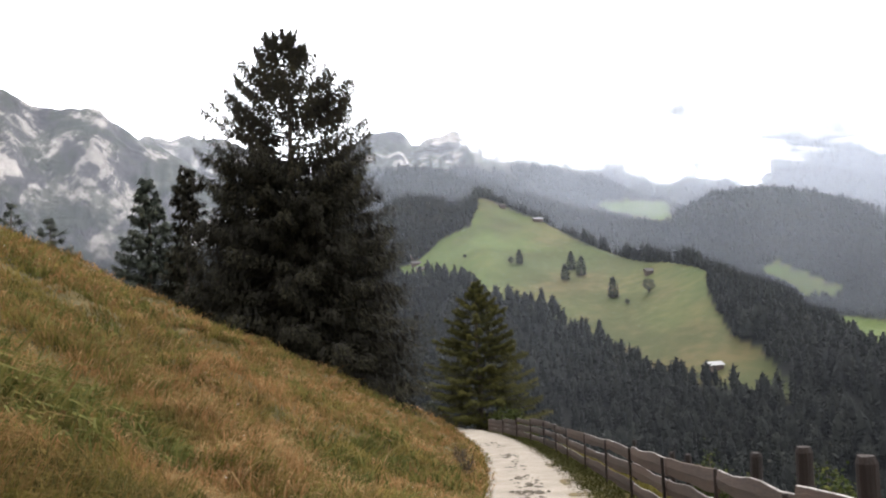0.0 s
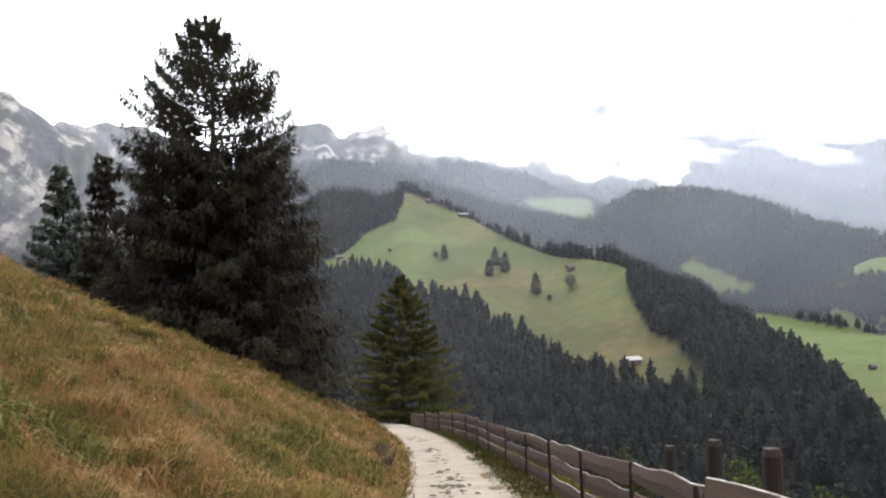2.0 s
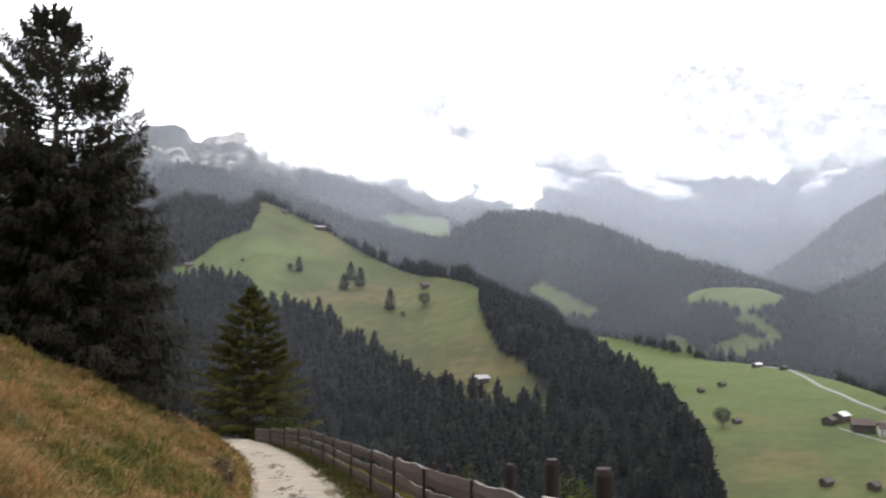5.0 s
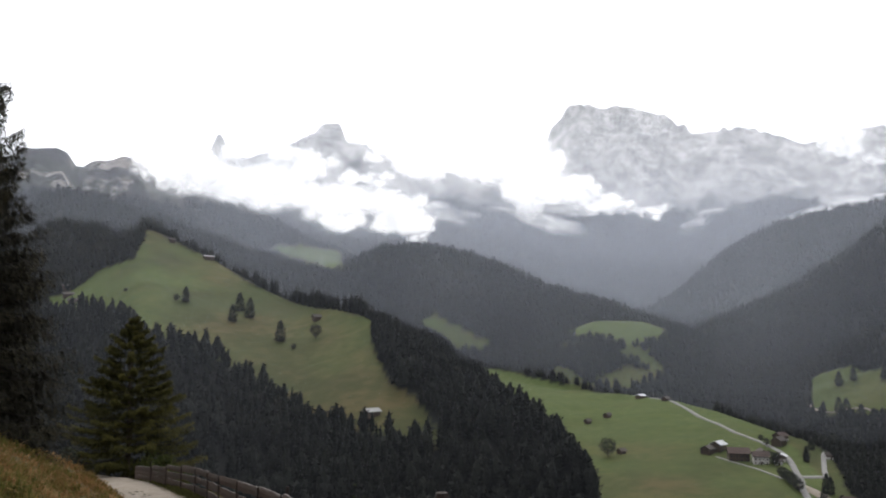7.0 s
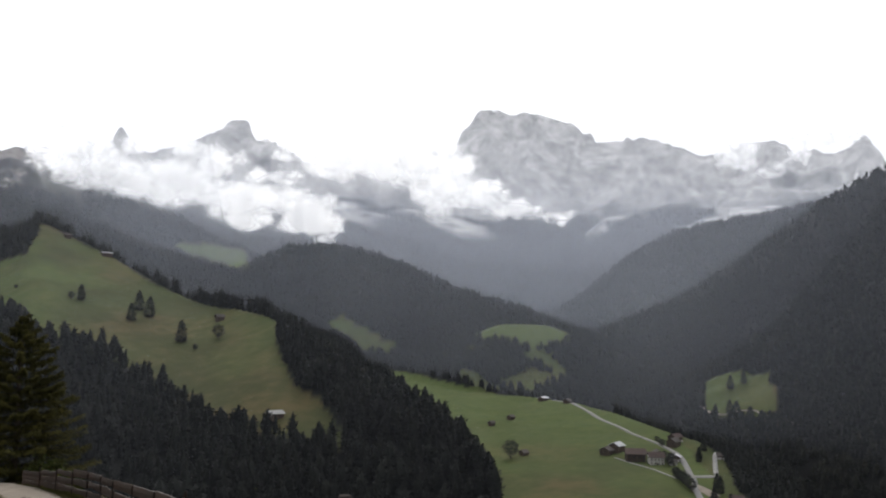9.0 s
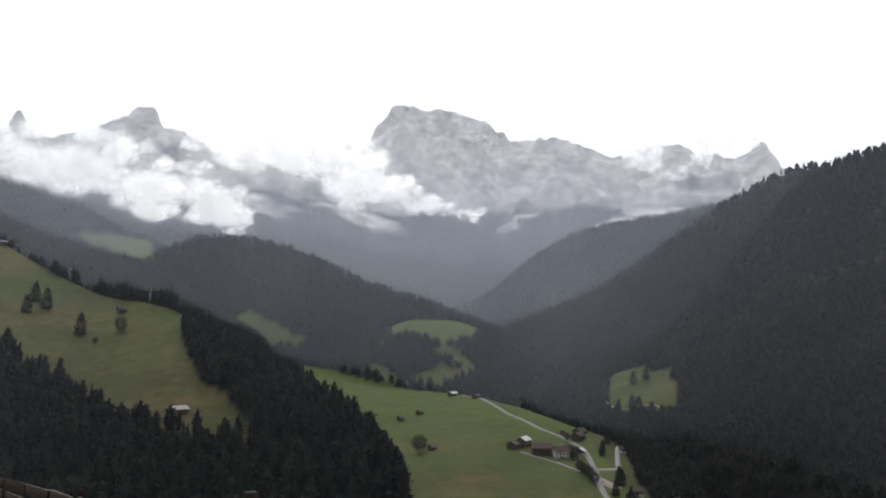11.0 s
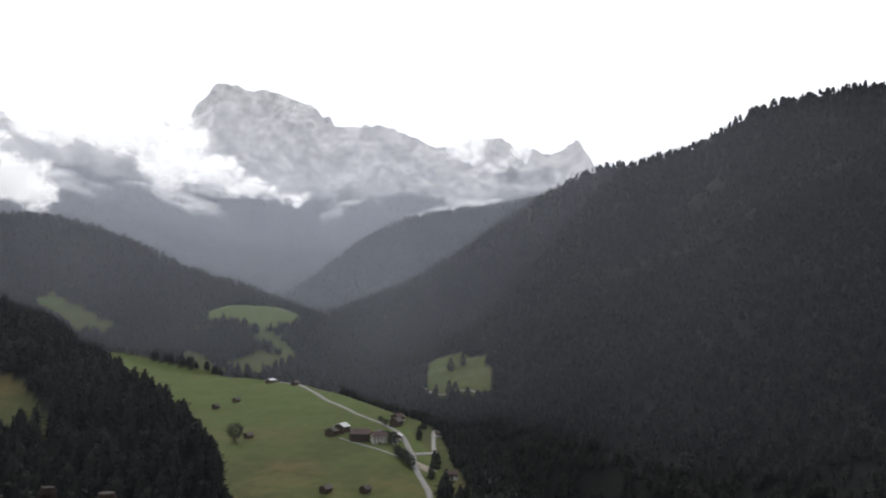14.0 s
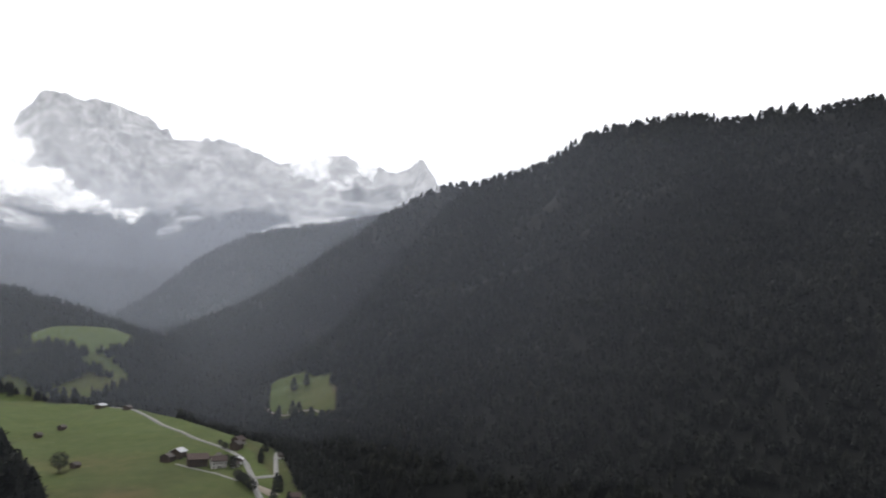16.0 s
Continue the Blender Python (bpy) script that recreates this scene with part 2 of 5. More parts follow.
class Nodes:
    """A material under construction."""

    def __init__(self, name):
        self.m = bpy.data.materials.new(name)
        self.m.use_nodes = True
        self.n, self.l = self.m.node_tree.nodes, self.m.node_tree.links
        self.n.clear()
        self.out = self.n.new("ShaderNodeOutputMaterial")
        self.coord = self.n.new("ShaderNodeTexCoord").outputs["Object"]

    def link(self, a, b):
        if isinstance(a, (int, float)):
            b.default_value = a
        elif isinstance(a, tuple):
            b.default_value = (*a, 1) if len(a) == 3 else a
        else:
            self.l.new(a, b)

    def noise(self, scale, detail=4.0, rough=0.55, coord=None, stretch=None, distort=0.0):
        t = self.n.new("ShaderNodeTexNoise")
        t.inputs["Scale"].default_value, t.inputs["Detail"].default_value = scale, detail
        t.inputs["Roughness"].default_value, t.inputs["Distortion"].default_value = rough, distort
        c = coord or self.coord
        if stretch:
            mp = self.n.new("ShaderNodeMapping")
            mp.inputs["Scale"].default_value = stretch
            self.l.new(c, mp.inputs["Vector"])
            c = mp.outputs["Vector"]
        self.l.new(c, t.inputs["Vector"])
        return t.outputs["Fac"]

    def ramp(self, value, stops):
        r = self.n.new("ShaderNodeValToRGB")
        while len(r.color_ramp.elements) < len(stops):
            r.color_ramp.elements.new(0.5)
        for e, (p, c) in zip(r.color_ramp.elements, stops):
            e.position, e.color = p, (*c, 1) if isinstance(c, tuple) else (c, c, c, 1)
        self.link(value, r.inputs["Fac"])
        return r.outputs["Color"]

    def mix(self, fac, a, b, blend="MIX"):
        x = self.n.new("ShaderNodeMix")
        x.data_type, x.blend_type = "RGBA", blend
        for v, key in ((fac, "Factor"), (a, "A"), (b, "B")):
            self.link(v, x.inputs[key])
        return x.outputs["Result"]

    def math(self, op, a, b=0.0, c=0.0):
        x = self.n.new("ShaderNodeMath")
        x.operation = op
        for v, i in ((a, 0), (b, 1), (c, 2)):
            self.link(v, x.inputs[i])
        return x.outputs["Value"]

    def attr(self, name):
        a = self.n.new("ShaderNodeAttribute")
        a.attribute_name = name
        return a.outputs["Fac"]

    def island(self):
        return self.n.new("ShaderNodeNewGeometry").outputs["Random Per Island"]

    def chance(self):
        return self.n.new("ShaderNodeObjectInfo").outputs["Random"]

    def principled(self, colour, rough=0.8, bump=None, height=0.02, metal=0.0, specular=0.3):
        p = self.n.new("ShaderNodeBsdfPrincipled")
        self.link(colour, p.inputs["Base Color"])
        self.link(rough, p.inputs["Roughness"])
        p.inputs["Metallic"].default_value, p.inputs["Specular IOR Level"].default_value = metal, specular
        if bump is not None:
            b = self.n.new("ShaderNodeBump")
            b.inputs["Distance"].default_value, b.inputs["Strength"].default_value = height, 1.0
            self.l.new(bump, b.inputs["Height"])
            self.l.new(b.outputs["Normal"], p.inputs["Normal"])
        self.l.new(p.outputs["BSDF"], self.out.inputs["Surface"])
        return self.m

    def leafy(self, colour, through_share=0.3, rough=0.9):
        """Leaves and blades: diffuse, with some light coming through."""
        d, t, mx = self.n.new("ShaderNodeBsdfPrincipled"), self.n.new("ShaderNodeBsdfTranslucent"), self.n.new("ShaderNodeMixShader")
        self.link(colour, d.inputs["Base Color"])
        self.link(colour, t.inputs["Color"])
        d.inputs["Roughness"].default_value, d.inputs["Specular IOR Level"].default_value = rough, 0.06
        mx.inputs["Fac"].default_value = through_share
        self.l.new(d.outputs["BSDF"], mx.inputs[1])
        self.l.new(t.outputs["BSDF"], mx.inputs[2])
        self.l.new(mx.outputs["Shader"], self.out.inputs["Surface"])
        return self.m


def simple(name, dark, light, scale, rough=0.8, bump=0.01, fine=None, stretch=None, metal=0.0):
    """Two colours by a coarse and a fine noise, with relief."""
    k = Nodes(name)
    big, small = k.noise(scale, 5, stretch=stretch), k.noise(fine or scale * 9, 4, stretch=stretch)
    f = k.math("MULTIPLY_ADD", small, 0.45, k.math("MULTIPLY", big, 0.55))
    jit = k.math("MULTIPLY_ADD", k.chance(), 0.12, -0.06)
    col = k.ramp(k.math("ADD", f, jit), [(0.32, dark), (0.68, light)])
    return k.principled(col, rough, small, bump, metal)


# ---- materials ----
def make_terrain():
    k = Nodes("terrain")
    n_big, n_mid, n_fine = k.noise(0.012, 5), k.noise(0.11, 5), k.noise(1.3, 5)
    meadow = k.ramp(k.math("MULTIPLY_ADD", n_mid, 0.25, k.math("MULTIPLY", n_big, 0.75)), [(0.36, (0.023, 0.032, 0.009)), (0.5, (0.04, 0.041, 0.013)), (0.6, (0.072, 0.054, 0.021))])
    bright_green = k.ramp(n_mid, [(0.3, (0.042, 0.064, 0.015)), (0.7, (0.066, 0.084, 0.021))])
    meadow = k.mix(k.attr("bright_green"), meadow, bright_green)
    meadow = k.mix(k.math("MULTIPLY", n_fine, 0.2), meadow, (0.05, 0.066, 0.018))
    # forest floor: litter, darkened further in its colour for the shadow under trees
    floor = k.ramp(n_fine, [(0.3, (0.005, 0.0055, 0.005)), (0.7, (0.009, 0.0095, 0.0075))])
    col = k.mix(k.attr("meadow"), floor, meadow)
    rock_n, crack = k.noise(0.045, 8, 0.72, stretch=(1, 1, 0.4)), k.noise(0.009, 8, 0.68, stretch=(1, 1, 0.55))
    patch = k.math("MULTIPLY_ADD", rock_n, 0.3, k.math("MULTIPLY", k.noise(0.011, 6, 0.6, stretch=(1, 1, 0.6), distort=0.8), 0.7))
    stone = k.ramp(patch, [(0.40, (0.028, 0.027, 0.03)), (0.50, (0.058, 0.055, 0.057)), (0.54, (0.2, 0.18, 0.163)), (0.62, (0.31, 0.28, 0.255))])
    strata = k.noise(0.017, 6, 0.6, stretch=(0.3, 0.3, 1.5), distort=0.9)
    face = k.math("MULTIPLY_ADD", k.noise(0.013, 7, 0.68, stretch=(1, 1, 0.35), distort=0.6), 0.34, k.math("MULTIPLY_ADD", strata, 0.18, k.math("MULTIPLY", rock_n, 0.48)))
    # far wall's stone, colour raised past dolomite to brighten a backlit face
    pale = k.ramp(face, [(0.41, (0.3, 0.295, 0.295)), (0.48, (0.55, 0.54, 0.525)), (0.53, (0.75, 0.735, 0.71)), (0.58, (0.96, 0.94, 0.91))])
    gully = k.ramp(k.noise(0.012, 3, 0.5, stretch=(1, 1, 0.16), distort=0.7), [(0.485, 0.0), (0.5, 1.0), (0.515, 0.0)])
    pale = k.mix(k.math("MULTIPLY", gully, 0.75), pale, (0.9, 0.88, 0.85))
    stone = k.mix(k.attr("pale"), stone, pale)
    scrub = k.ramp(k.math("ADD", crack, k.math("MULTIPLY_ADD", rock_n, 0.35, -0.17)), [(0.47, 0.0), (0.55, 1.0)])
    geo = k.n.new("ShaderNodeNewGeometry")
    sep = k.n.new("ShaderNodeSeparateXYZ")
    k.l.new(geo.outputs["Normal"], sep.inputs[0])
    flat = k.ramp(sep.outputs["Z"], [(0.45, 0.0), (0.75, 1.0)])
    stone = k.mix(k.math("MULTIPLY", k.math("MULTIPLY", scrub, k.math("MULTIPLY_ADD", flat, 0.5, 0.45)), k.math("MULTIPLY_ADD", k.attr("pale"), -0.55, 1.0)), stone, (0.03, 0.034, 0.026))
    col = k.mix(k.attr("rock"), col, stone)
    bank = k.ramp(k.noise(0.9, 5), [(0.3, (0.03, 0.028, 0.01)), (0.7, (0.10, 0.07, 0.026))])
    col = k.mix(k.attr("bank"), col, bank)
    crag = k.math("MULTIPLY_ADD", rock_n, 3.0, k.math("MULTIPLY", k.noise(0.016, 8, 0.6, stretch=(1, 1, 0.5), distort=0.8), 16.0))
    relief = k.math("MULTIPLY_ADD", n_fine, 0.15, k.math("MULTIPLY", crag, k.attr("rock")))
    return k.principled(col, 0.9, relief, 1.0, specular=0.1)


M_TERRAIN = make_terrain()


def make_tinted(name, stops, through_share=0.0, grain=0.0, scale=1.0):
    k = Nodes(name)
    t = k.attr("tint")
    if grain:
        t = k.math("ADD", t, k.math("MULTIPLY_ADD", k.noise(scale, 4), grain, -grain / 2))
    col = k.ramp(t, stops)
    return k.leafy(col, through_share) if through_share else k.principled(col, 0.85, specular=0.1)


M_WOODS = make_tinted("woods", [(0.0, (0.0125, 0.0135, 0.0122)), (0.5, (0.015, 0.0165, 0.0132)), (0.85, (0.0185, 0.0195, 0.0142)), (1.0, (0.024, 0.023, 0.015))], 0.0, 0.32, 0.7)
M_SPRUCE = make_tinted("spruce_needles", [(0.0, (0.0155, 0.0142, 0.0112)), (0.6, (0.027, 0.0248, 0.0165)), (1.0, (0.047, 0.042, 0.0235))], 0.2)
# grey-green needles, lightened to put the haze before the firs into the colour
M_FIR = make_tinted("haze_paled_needles", [(0.0, (0.03, 0.036, 0.029)), (0.6, (0.052, 0.058, 0.045)), (1.0, (0.08, 0.083, 0.055))], 0.25)
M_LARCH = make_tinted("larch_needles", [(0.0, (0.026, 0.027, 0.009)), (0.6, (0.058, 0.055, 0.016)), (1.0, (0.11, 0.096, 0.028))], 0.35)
M_BUSH = make_tinted("bush_leaves", [(0.0, (0.02, 0.03, 0.009)), (0.6, (0.038, 0.047, 0.013)), (1.0, (0.085, 0.084, 0.022))], 0.35)
M_GRASS_DRY = make_tinted("dry_grass", [(0.0, (0.055, 0.05, 0.014)), (0.3, (0.118, 0.079, 0.026)), (0.5, (0.174, 0.101, 0.039)), (0.75, (0.215, 0.113, 0.047)), (1.0, (0.26, 0.178, 0.088))], 0.4)
M_VERGE = make_tinted("verge_grass", [(0.0, (0.026, 0.03, 0.009)), (0.5, (0.058, 0.056, 0.018)), (1.0, (0.12, 0.09, 0.035))], 0.35)
M_GRASS_GREEN = make_tinted("green_grass", [(0.0, (0.05, 0.047, 0.012)), (0.5, (0.105, 0.089, 0.022)), (1.0, (0.18, 0.132, 0.04))], 0.4)
M_HERB = make_tinted("herbs", [(0.0, (0.055, 0.06, 0.015)), (0.45, (0.115, 0.105, 0.03)), (0.62, (0.125, 0.075, 0.03)), (1.0, (0.17, 0.095, 0.042))], 0.3)
M_BARK = simple("bark", (0.03, 0.024, 0.018), (0.11, 0.085, 0.065), 2.0, 0.95, 0.02, 14, (1, 1, 0.3))
M_TWIG = simple("dark_twig", (0.008, 0.007, 0.006), (0.022, 0.018, 0.015), 2.0, 0.95, 0.0)
M_BOARD = simple("weathered_board", (0.016, 0.0098, 0.0066), (0.062, 0.037, 0.0235), 1.5, 0.85, 0.006, 22, (0.25, 3, 3))
M_BOARD_EDGE = simple("pale_edge", (0.02, 0.015, 0.012), (0.30, 0.27, 0.25), 4, 0.85, 0.004, 30)
M_POST = simple("post_wood", (0.007, 0.0045, 0.0035), (0.022, 0.0135, 0.010), 2.0, 0.9, 0.008, 25, (3, 3, 0.25))
M_GRAVEL = simple("pale_gravel", (0.11, 0.09, 0.068), (0.225, 0.192, 0.153), 1.2, 0.95, 0.015, 38)
M_STONE = simple("track_stone", (0.03, 0.024, 0.016), (0.10, 0.08, 0.055), 3, 0.9, 0.01)
M_BARN = simple("barn_boards", (0.03, 0.022, 0.016), (0.10, 0.07, 0.05), 0.6, 0.9, 0.02, 6, (4, 4, 0.2))
M_ROOF = simple("weathered_shingles", (0.03, 0.025, 0.022), (0.085, 0.072, 0.064), 0.8, 0.9, 0.03, 6)
M_ROOF_RED = simple("red_brown_shingles", (0.03, 0.02, 0.017), (0.075, 0.05, 0.043), 0.8, 0.9, 0.03, 6)
M_ROOF_GREY = simple("grey_metal_roof", (0.06, 0.062, 0.063), (0.11, 0.112, 0.115), 0.5, 0.5, 0.01)
M_ROOF_PALE = simple("pale_metal_roof", (0.30, 0.30, 0.31), (0.5, 0.5, 0.52), 0.5, 0.45, 0.01)
M_PLASTER = simple("white_plaster", (0.42, 0.40, 0.37), (0.62, 0.60, 0.57), 0.5, 0.9, 0.005)
M_ROAD = simple("pale_road", (0.13, 0.125, 0.12), (0.24, 0.235, 0.225), 0.2, 0.9, 0.01)
M_GLASS = simple("dark_pane", (0.02, 0.022, 0.025), (0.04, 0.045, 0.05), 1.0, 0.15, 0.0)
M_EARTH = simple("bare_earth", (0.11, 0.09, 0.07), (0.25, 0.215, 0.175), 0.1, 0.95, 0.05)


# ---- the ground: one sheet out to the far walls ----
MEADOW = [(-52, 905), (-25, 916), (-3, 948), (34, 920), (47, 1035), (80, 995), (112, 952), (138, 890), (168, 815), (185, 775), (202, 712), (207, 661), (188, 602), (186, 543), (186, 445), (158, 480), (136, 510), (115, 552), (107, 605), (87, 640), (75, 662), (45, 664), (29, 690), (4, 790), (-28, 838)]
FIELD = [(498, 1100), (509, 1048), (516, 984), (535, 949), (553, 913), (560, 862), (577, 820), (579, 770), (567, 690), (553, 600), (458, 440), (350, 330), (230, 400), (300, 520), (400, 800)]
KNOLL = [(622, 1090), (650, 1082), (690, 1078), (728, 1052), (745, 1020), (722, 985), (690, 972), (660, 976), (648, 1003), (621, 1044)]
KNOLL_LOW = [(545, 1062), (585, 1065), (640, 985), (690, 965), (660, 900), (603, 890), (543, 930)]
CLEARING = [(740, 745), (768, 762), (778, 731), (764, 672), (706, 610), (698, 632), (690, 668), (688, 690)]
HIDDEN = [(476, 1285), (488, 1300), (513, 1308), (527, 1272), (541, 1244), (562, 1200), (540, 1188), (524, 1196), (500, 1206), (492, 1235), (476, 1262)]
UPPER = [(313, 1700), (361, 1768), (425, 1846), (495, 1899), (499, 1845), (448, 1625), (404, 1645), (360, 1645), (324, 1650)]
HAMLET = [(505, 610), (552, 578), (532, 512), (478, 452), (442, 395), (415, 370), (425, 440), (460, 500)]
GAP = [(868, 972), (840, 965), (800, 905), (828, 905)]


def inside(poly, x, y):
    hit = np.zeros(np.shape(x), bool)
    for (x0, y0), (x1, y1) in zip(poly, poly[1:] + poly[:1]):
        hit ^= ((y0 > y) != (y1 > y)) & (x < (x1 - x0) * (y - y0) / (y1 - y0 + 1e-9) + x0)
    return hit


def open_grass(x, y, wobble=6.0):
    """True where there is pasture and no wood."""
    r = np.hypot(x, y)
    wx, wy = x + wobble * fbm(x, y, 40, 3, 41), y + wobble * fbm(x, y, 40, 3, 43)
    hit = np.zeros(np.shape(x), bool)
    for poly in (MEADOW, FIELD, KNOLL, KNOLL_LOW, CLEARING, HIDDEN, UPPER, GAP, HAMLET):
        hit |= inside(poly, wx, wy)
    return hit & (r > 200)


def rock_share(x, y, z):
    """How much of the ground is bare rock: far faces above set angles from the eye, fitted to the view."""
    r, az = np.hypot(x, y), np.degrees(np.arctan2(x, y))
    el = z / np.maximum(r, 1)
    high = np.clip((el - 0.122 + 0.085 * fbm(x, y, 240, 4, 77)) / 0.03, 0, 1) * (r > 2650)
    west = np.clip((el - 0.03 + 0.02 * fbm(x, y, 150, 4, 78)) / 0.03, 0, 1) * (r > 1350) * (az < -9)
    peak = np.clip((el - 0.128 + 0.035 * fbm(x, y, 130, 4, 79)) / 0.02, 0, 1) * (r > 1480) * (az >= -9) * (az < 12)
    return np.maximum(np.maximum(high, west), peak)


def make_ground():
    az = np.radians(np.concatenate([np.arange(-62, -30, 0.8), np.arange(-30, 60, 0.2), np.arange(60, 108, 0.4), np.arange(108, 298, 6.0)]))
    r = np.concatenate([[0.35], np.geomspace(0.7, 60, 90), np.geomspace(63, 320, 26), np.arange(330, 1320, 9.0), np.arange(1330, 3000, 18.0), np.arange(3010, 4100, 13.0), np.linspace(4130, 4850, 6)])
    a, d = np.meshgrid(az, r, indexing="ij")
    x, y = (np.sin(a) * d).ravel(), (np.cos(a) * d).ravel()
    z = land(x, y)
    n, m = len(az), len(r)
    i, j = np.meshgrid(np.arange(n), np.arange(m - 1), indexing="ij")
    i2 = (i + 1) % n
    faces = np.stack([i * m + j, i * m + j + 1, i2 * m + j + 1, i2 * m + j], -1).reshape(-1, 4)
    grass = open_grass(x, y)
    near = np.hypot(x, y) < 150
    # brighter green by patches; the meadow's upper west part brighter than its foot
    bright_green = inside(FIELD, x, y) * 0.8 * np.clip(np.hypot(x - 368, y - 515) / 120 - 0.25 + 0.6 * fbm(x, y, 70, 3, 57), 0, 1) + 0.9 * (inside(KNOLL, x, y) | inside(UPPER, x, y)) + 0.5 * (inside(KNOLL_LOW, x, y) | inside(HIDDEN, x, y)) + 0.6 * inside(CLEARING, x, y) + np.clip(fbm(x, y, 120, 3, 51) * 2, 0, 1) * 0.5 + inside(MEADOW, x, y) * np.clip((85 - x) / 70 + 1.2 * fbm(x, y, 60, 3, 52), 0, 1) * np.clip((y - 640) / 200, 0, 1)
    me = arrays_mesh("ground", np.stack([x, y, z + EYE], 1), faces, {"meadow": grass, "rock": rock_share(x, y, z), "bank": near, "pale": (np.hypot(x, y) > 2700) & (np.arctan2(x, y) > 0.03), "bright_green": np.clip(bright_green, 0, 1)}, True)
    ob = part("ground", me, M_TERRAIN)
    return tagged(ob, "mountain valley ground of pasture, wooded slopes and pale rock", "terrain", kind="structure")


make_ground()


def ground_z(x, y):
    return float(land(np.array([x]), np.array([y]))[0]) + EYE


# ---- far woods: joined conifers, too many to count ----
def conifer_shape(rng, tiers, sides, slim):
    """A small ragged conifer of unit height, as stacked skirts."""
    v, f, t = [], [], []
    for k in range(tiers):
        lo, hi = 0.06 + 0.9 * k / tiers, min(1.0, 0.06 + 0.9 * (k + 1.9) / tiers)
        base = slim * (1 - (lo - 0.04)) ** 0.8
        s = len(v)
        for j in range(sides):
            b = 2 * np.pi * (j + 0.5 * (k % 2)) / sides
            q = base * (rng.uniform(0.95, 1.35) if j % 2 else rng.uniform(0.5, 0.8))
            v.append((q * np.cos(b), q * np.sin(b), lo + rng.uniform(-0.05, 0.02) + (0.0 if j % 2 else 0.035)))
            t.append(rng.uniform(-0.1, 0.12))
        v.append((rng.uniform(-0.02, 0.02), rng.uniform(-0.02, 0.02), hi))
        t.append(0.05)
        f += [(s + j, s + (j + 1) % sides, s + sides) for j in range(sides)]
    return np.array(v), np.array(f), np.array(t)


def leafy_shape(rng, rings, sides, wide, pointed):
    """A small uneven round-topped tree of unit height, as one closed crown."""
    v, f, t = [], [], []
    for k in range(rings):
        u = (k + 0.25) / rings
        q0 = wide * ((1 - u**2.6) ** 0.6 * (1 - pointed) + (1 - u) ** 0.8 * pointed) * (0.82 if k == 0 else 1.0)
        for j in range(sides):
            b = 2 * np.pi * (j + 0.5 * (k % 2)) / sides
            q = q0 * rng.uniform(0.68, 1.25)
            v.append((q * np.cos(b), q * np.sin(b), 0.05 + 0.9 * u + rng.uniform(-0.07, 0.07)))
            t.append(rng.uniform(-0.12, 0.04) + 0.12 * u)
    v.append((rng.uniform(-0.03, 0.03), rng.uniform(-0.03, 0.03), 1.0))
    t.append(0.1)
    for k in range(rings - 1):
        for j in range(sides):
            a, b, c, d = k * sides + j, k * sides + (j + 1) % sides, (k + 1) * sides + j, (k + 1) * sides + (j + 1) % sides
            f += [(a, b, d), (a, d, c)] if k % 2 else [(a, b, c), (b, d, c)]
    f += [((rings - 1) * sides + j, (rings - 1) * sides + (j + 1) % sides, rings * sides) for j in range(sides)]
    return np.array(v), np.array(f), np.array(t)


def clumpy(shape, rng, count, size):
    """A crown of ragged tufts of foliage round a slim dark core."""
    v, f, t = shape
    tri = v[f]
    area = np.linalg.norm(np.cross(tri[:, 1] - tri[:, 0], tri[:, 2] - tri[:, 0]), axis=1)
    pick = rng.choice(len(f), count, p=area / area.sum())
    w = rng.dirichlet((1, 1, 1), count)
    spot = (tri[pick] * w[:, :, None]).sum(1)
    spot = spot * (rng.uniform(0.72, 1.05, count)[:, None] * (1, 1, 0) + (0, 0, 1))
    out = spot * (1, 1, 0) / (np.linalg.norm(spot[:, :2], axis=1)[:, None] + 0.02)
    side = np.stack([-out[:, 1], out[:, 0], rng.normal(0, 0.5, count)], 1) * (size * rng.uniform(0.5, 1.1, count))[:, None]
    tip = spot + (out * 0.7 + (0, 0, 0.25) + rng.normal(0, 0.5, (count, 3))) * (size * rng.uniform(0.7, 1.4, count))[:, None]
    base = spot - out * 0.35 * size - (0, 0, 0.3 * size)
    more = np.stack([base - side, base + side, tip], 1).reshape(-1, 3)
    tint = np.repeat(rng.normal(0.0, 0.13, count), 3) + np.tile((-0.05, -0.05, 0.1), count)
    v = v * (0.74, 0.74, 0.97)
    return np.concatenate([v, more]), np.concatenate([f, len(v) + np.arange(3 * count).reshape(-1, 3)]), np.concatenate([t, tint])


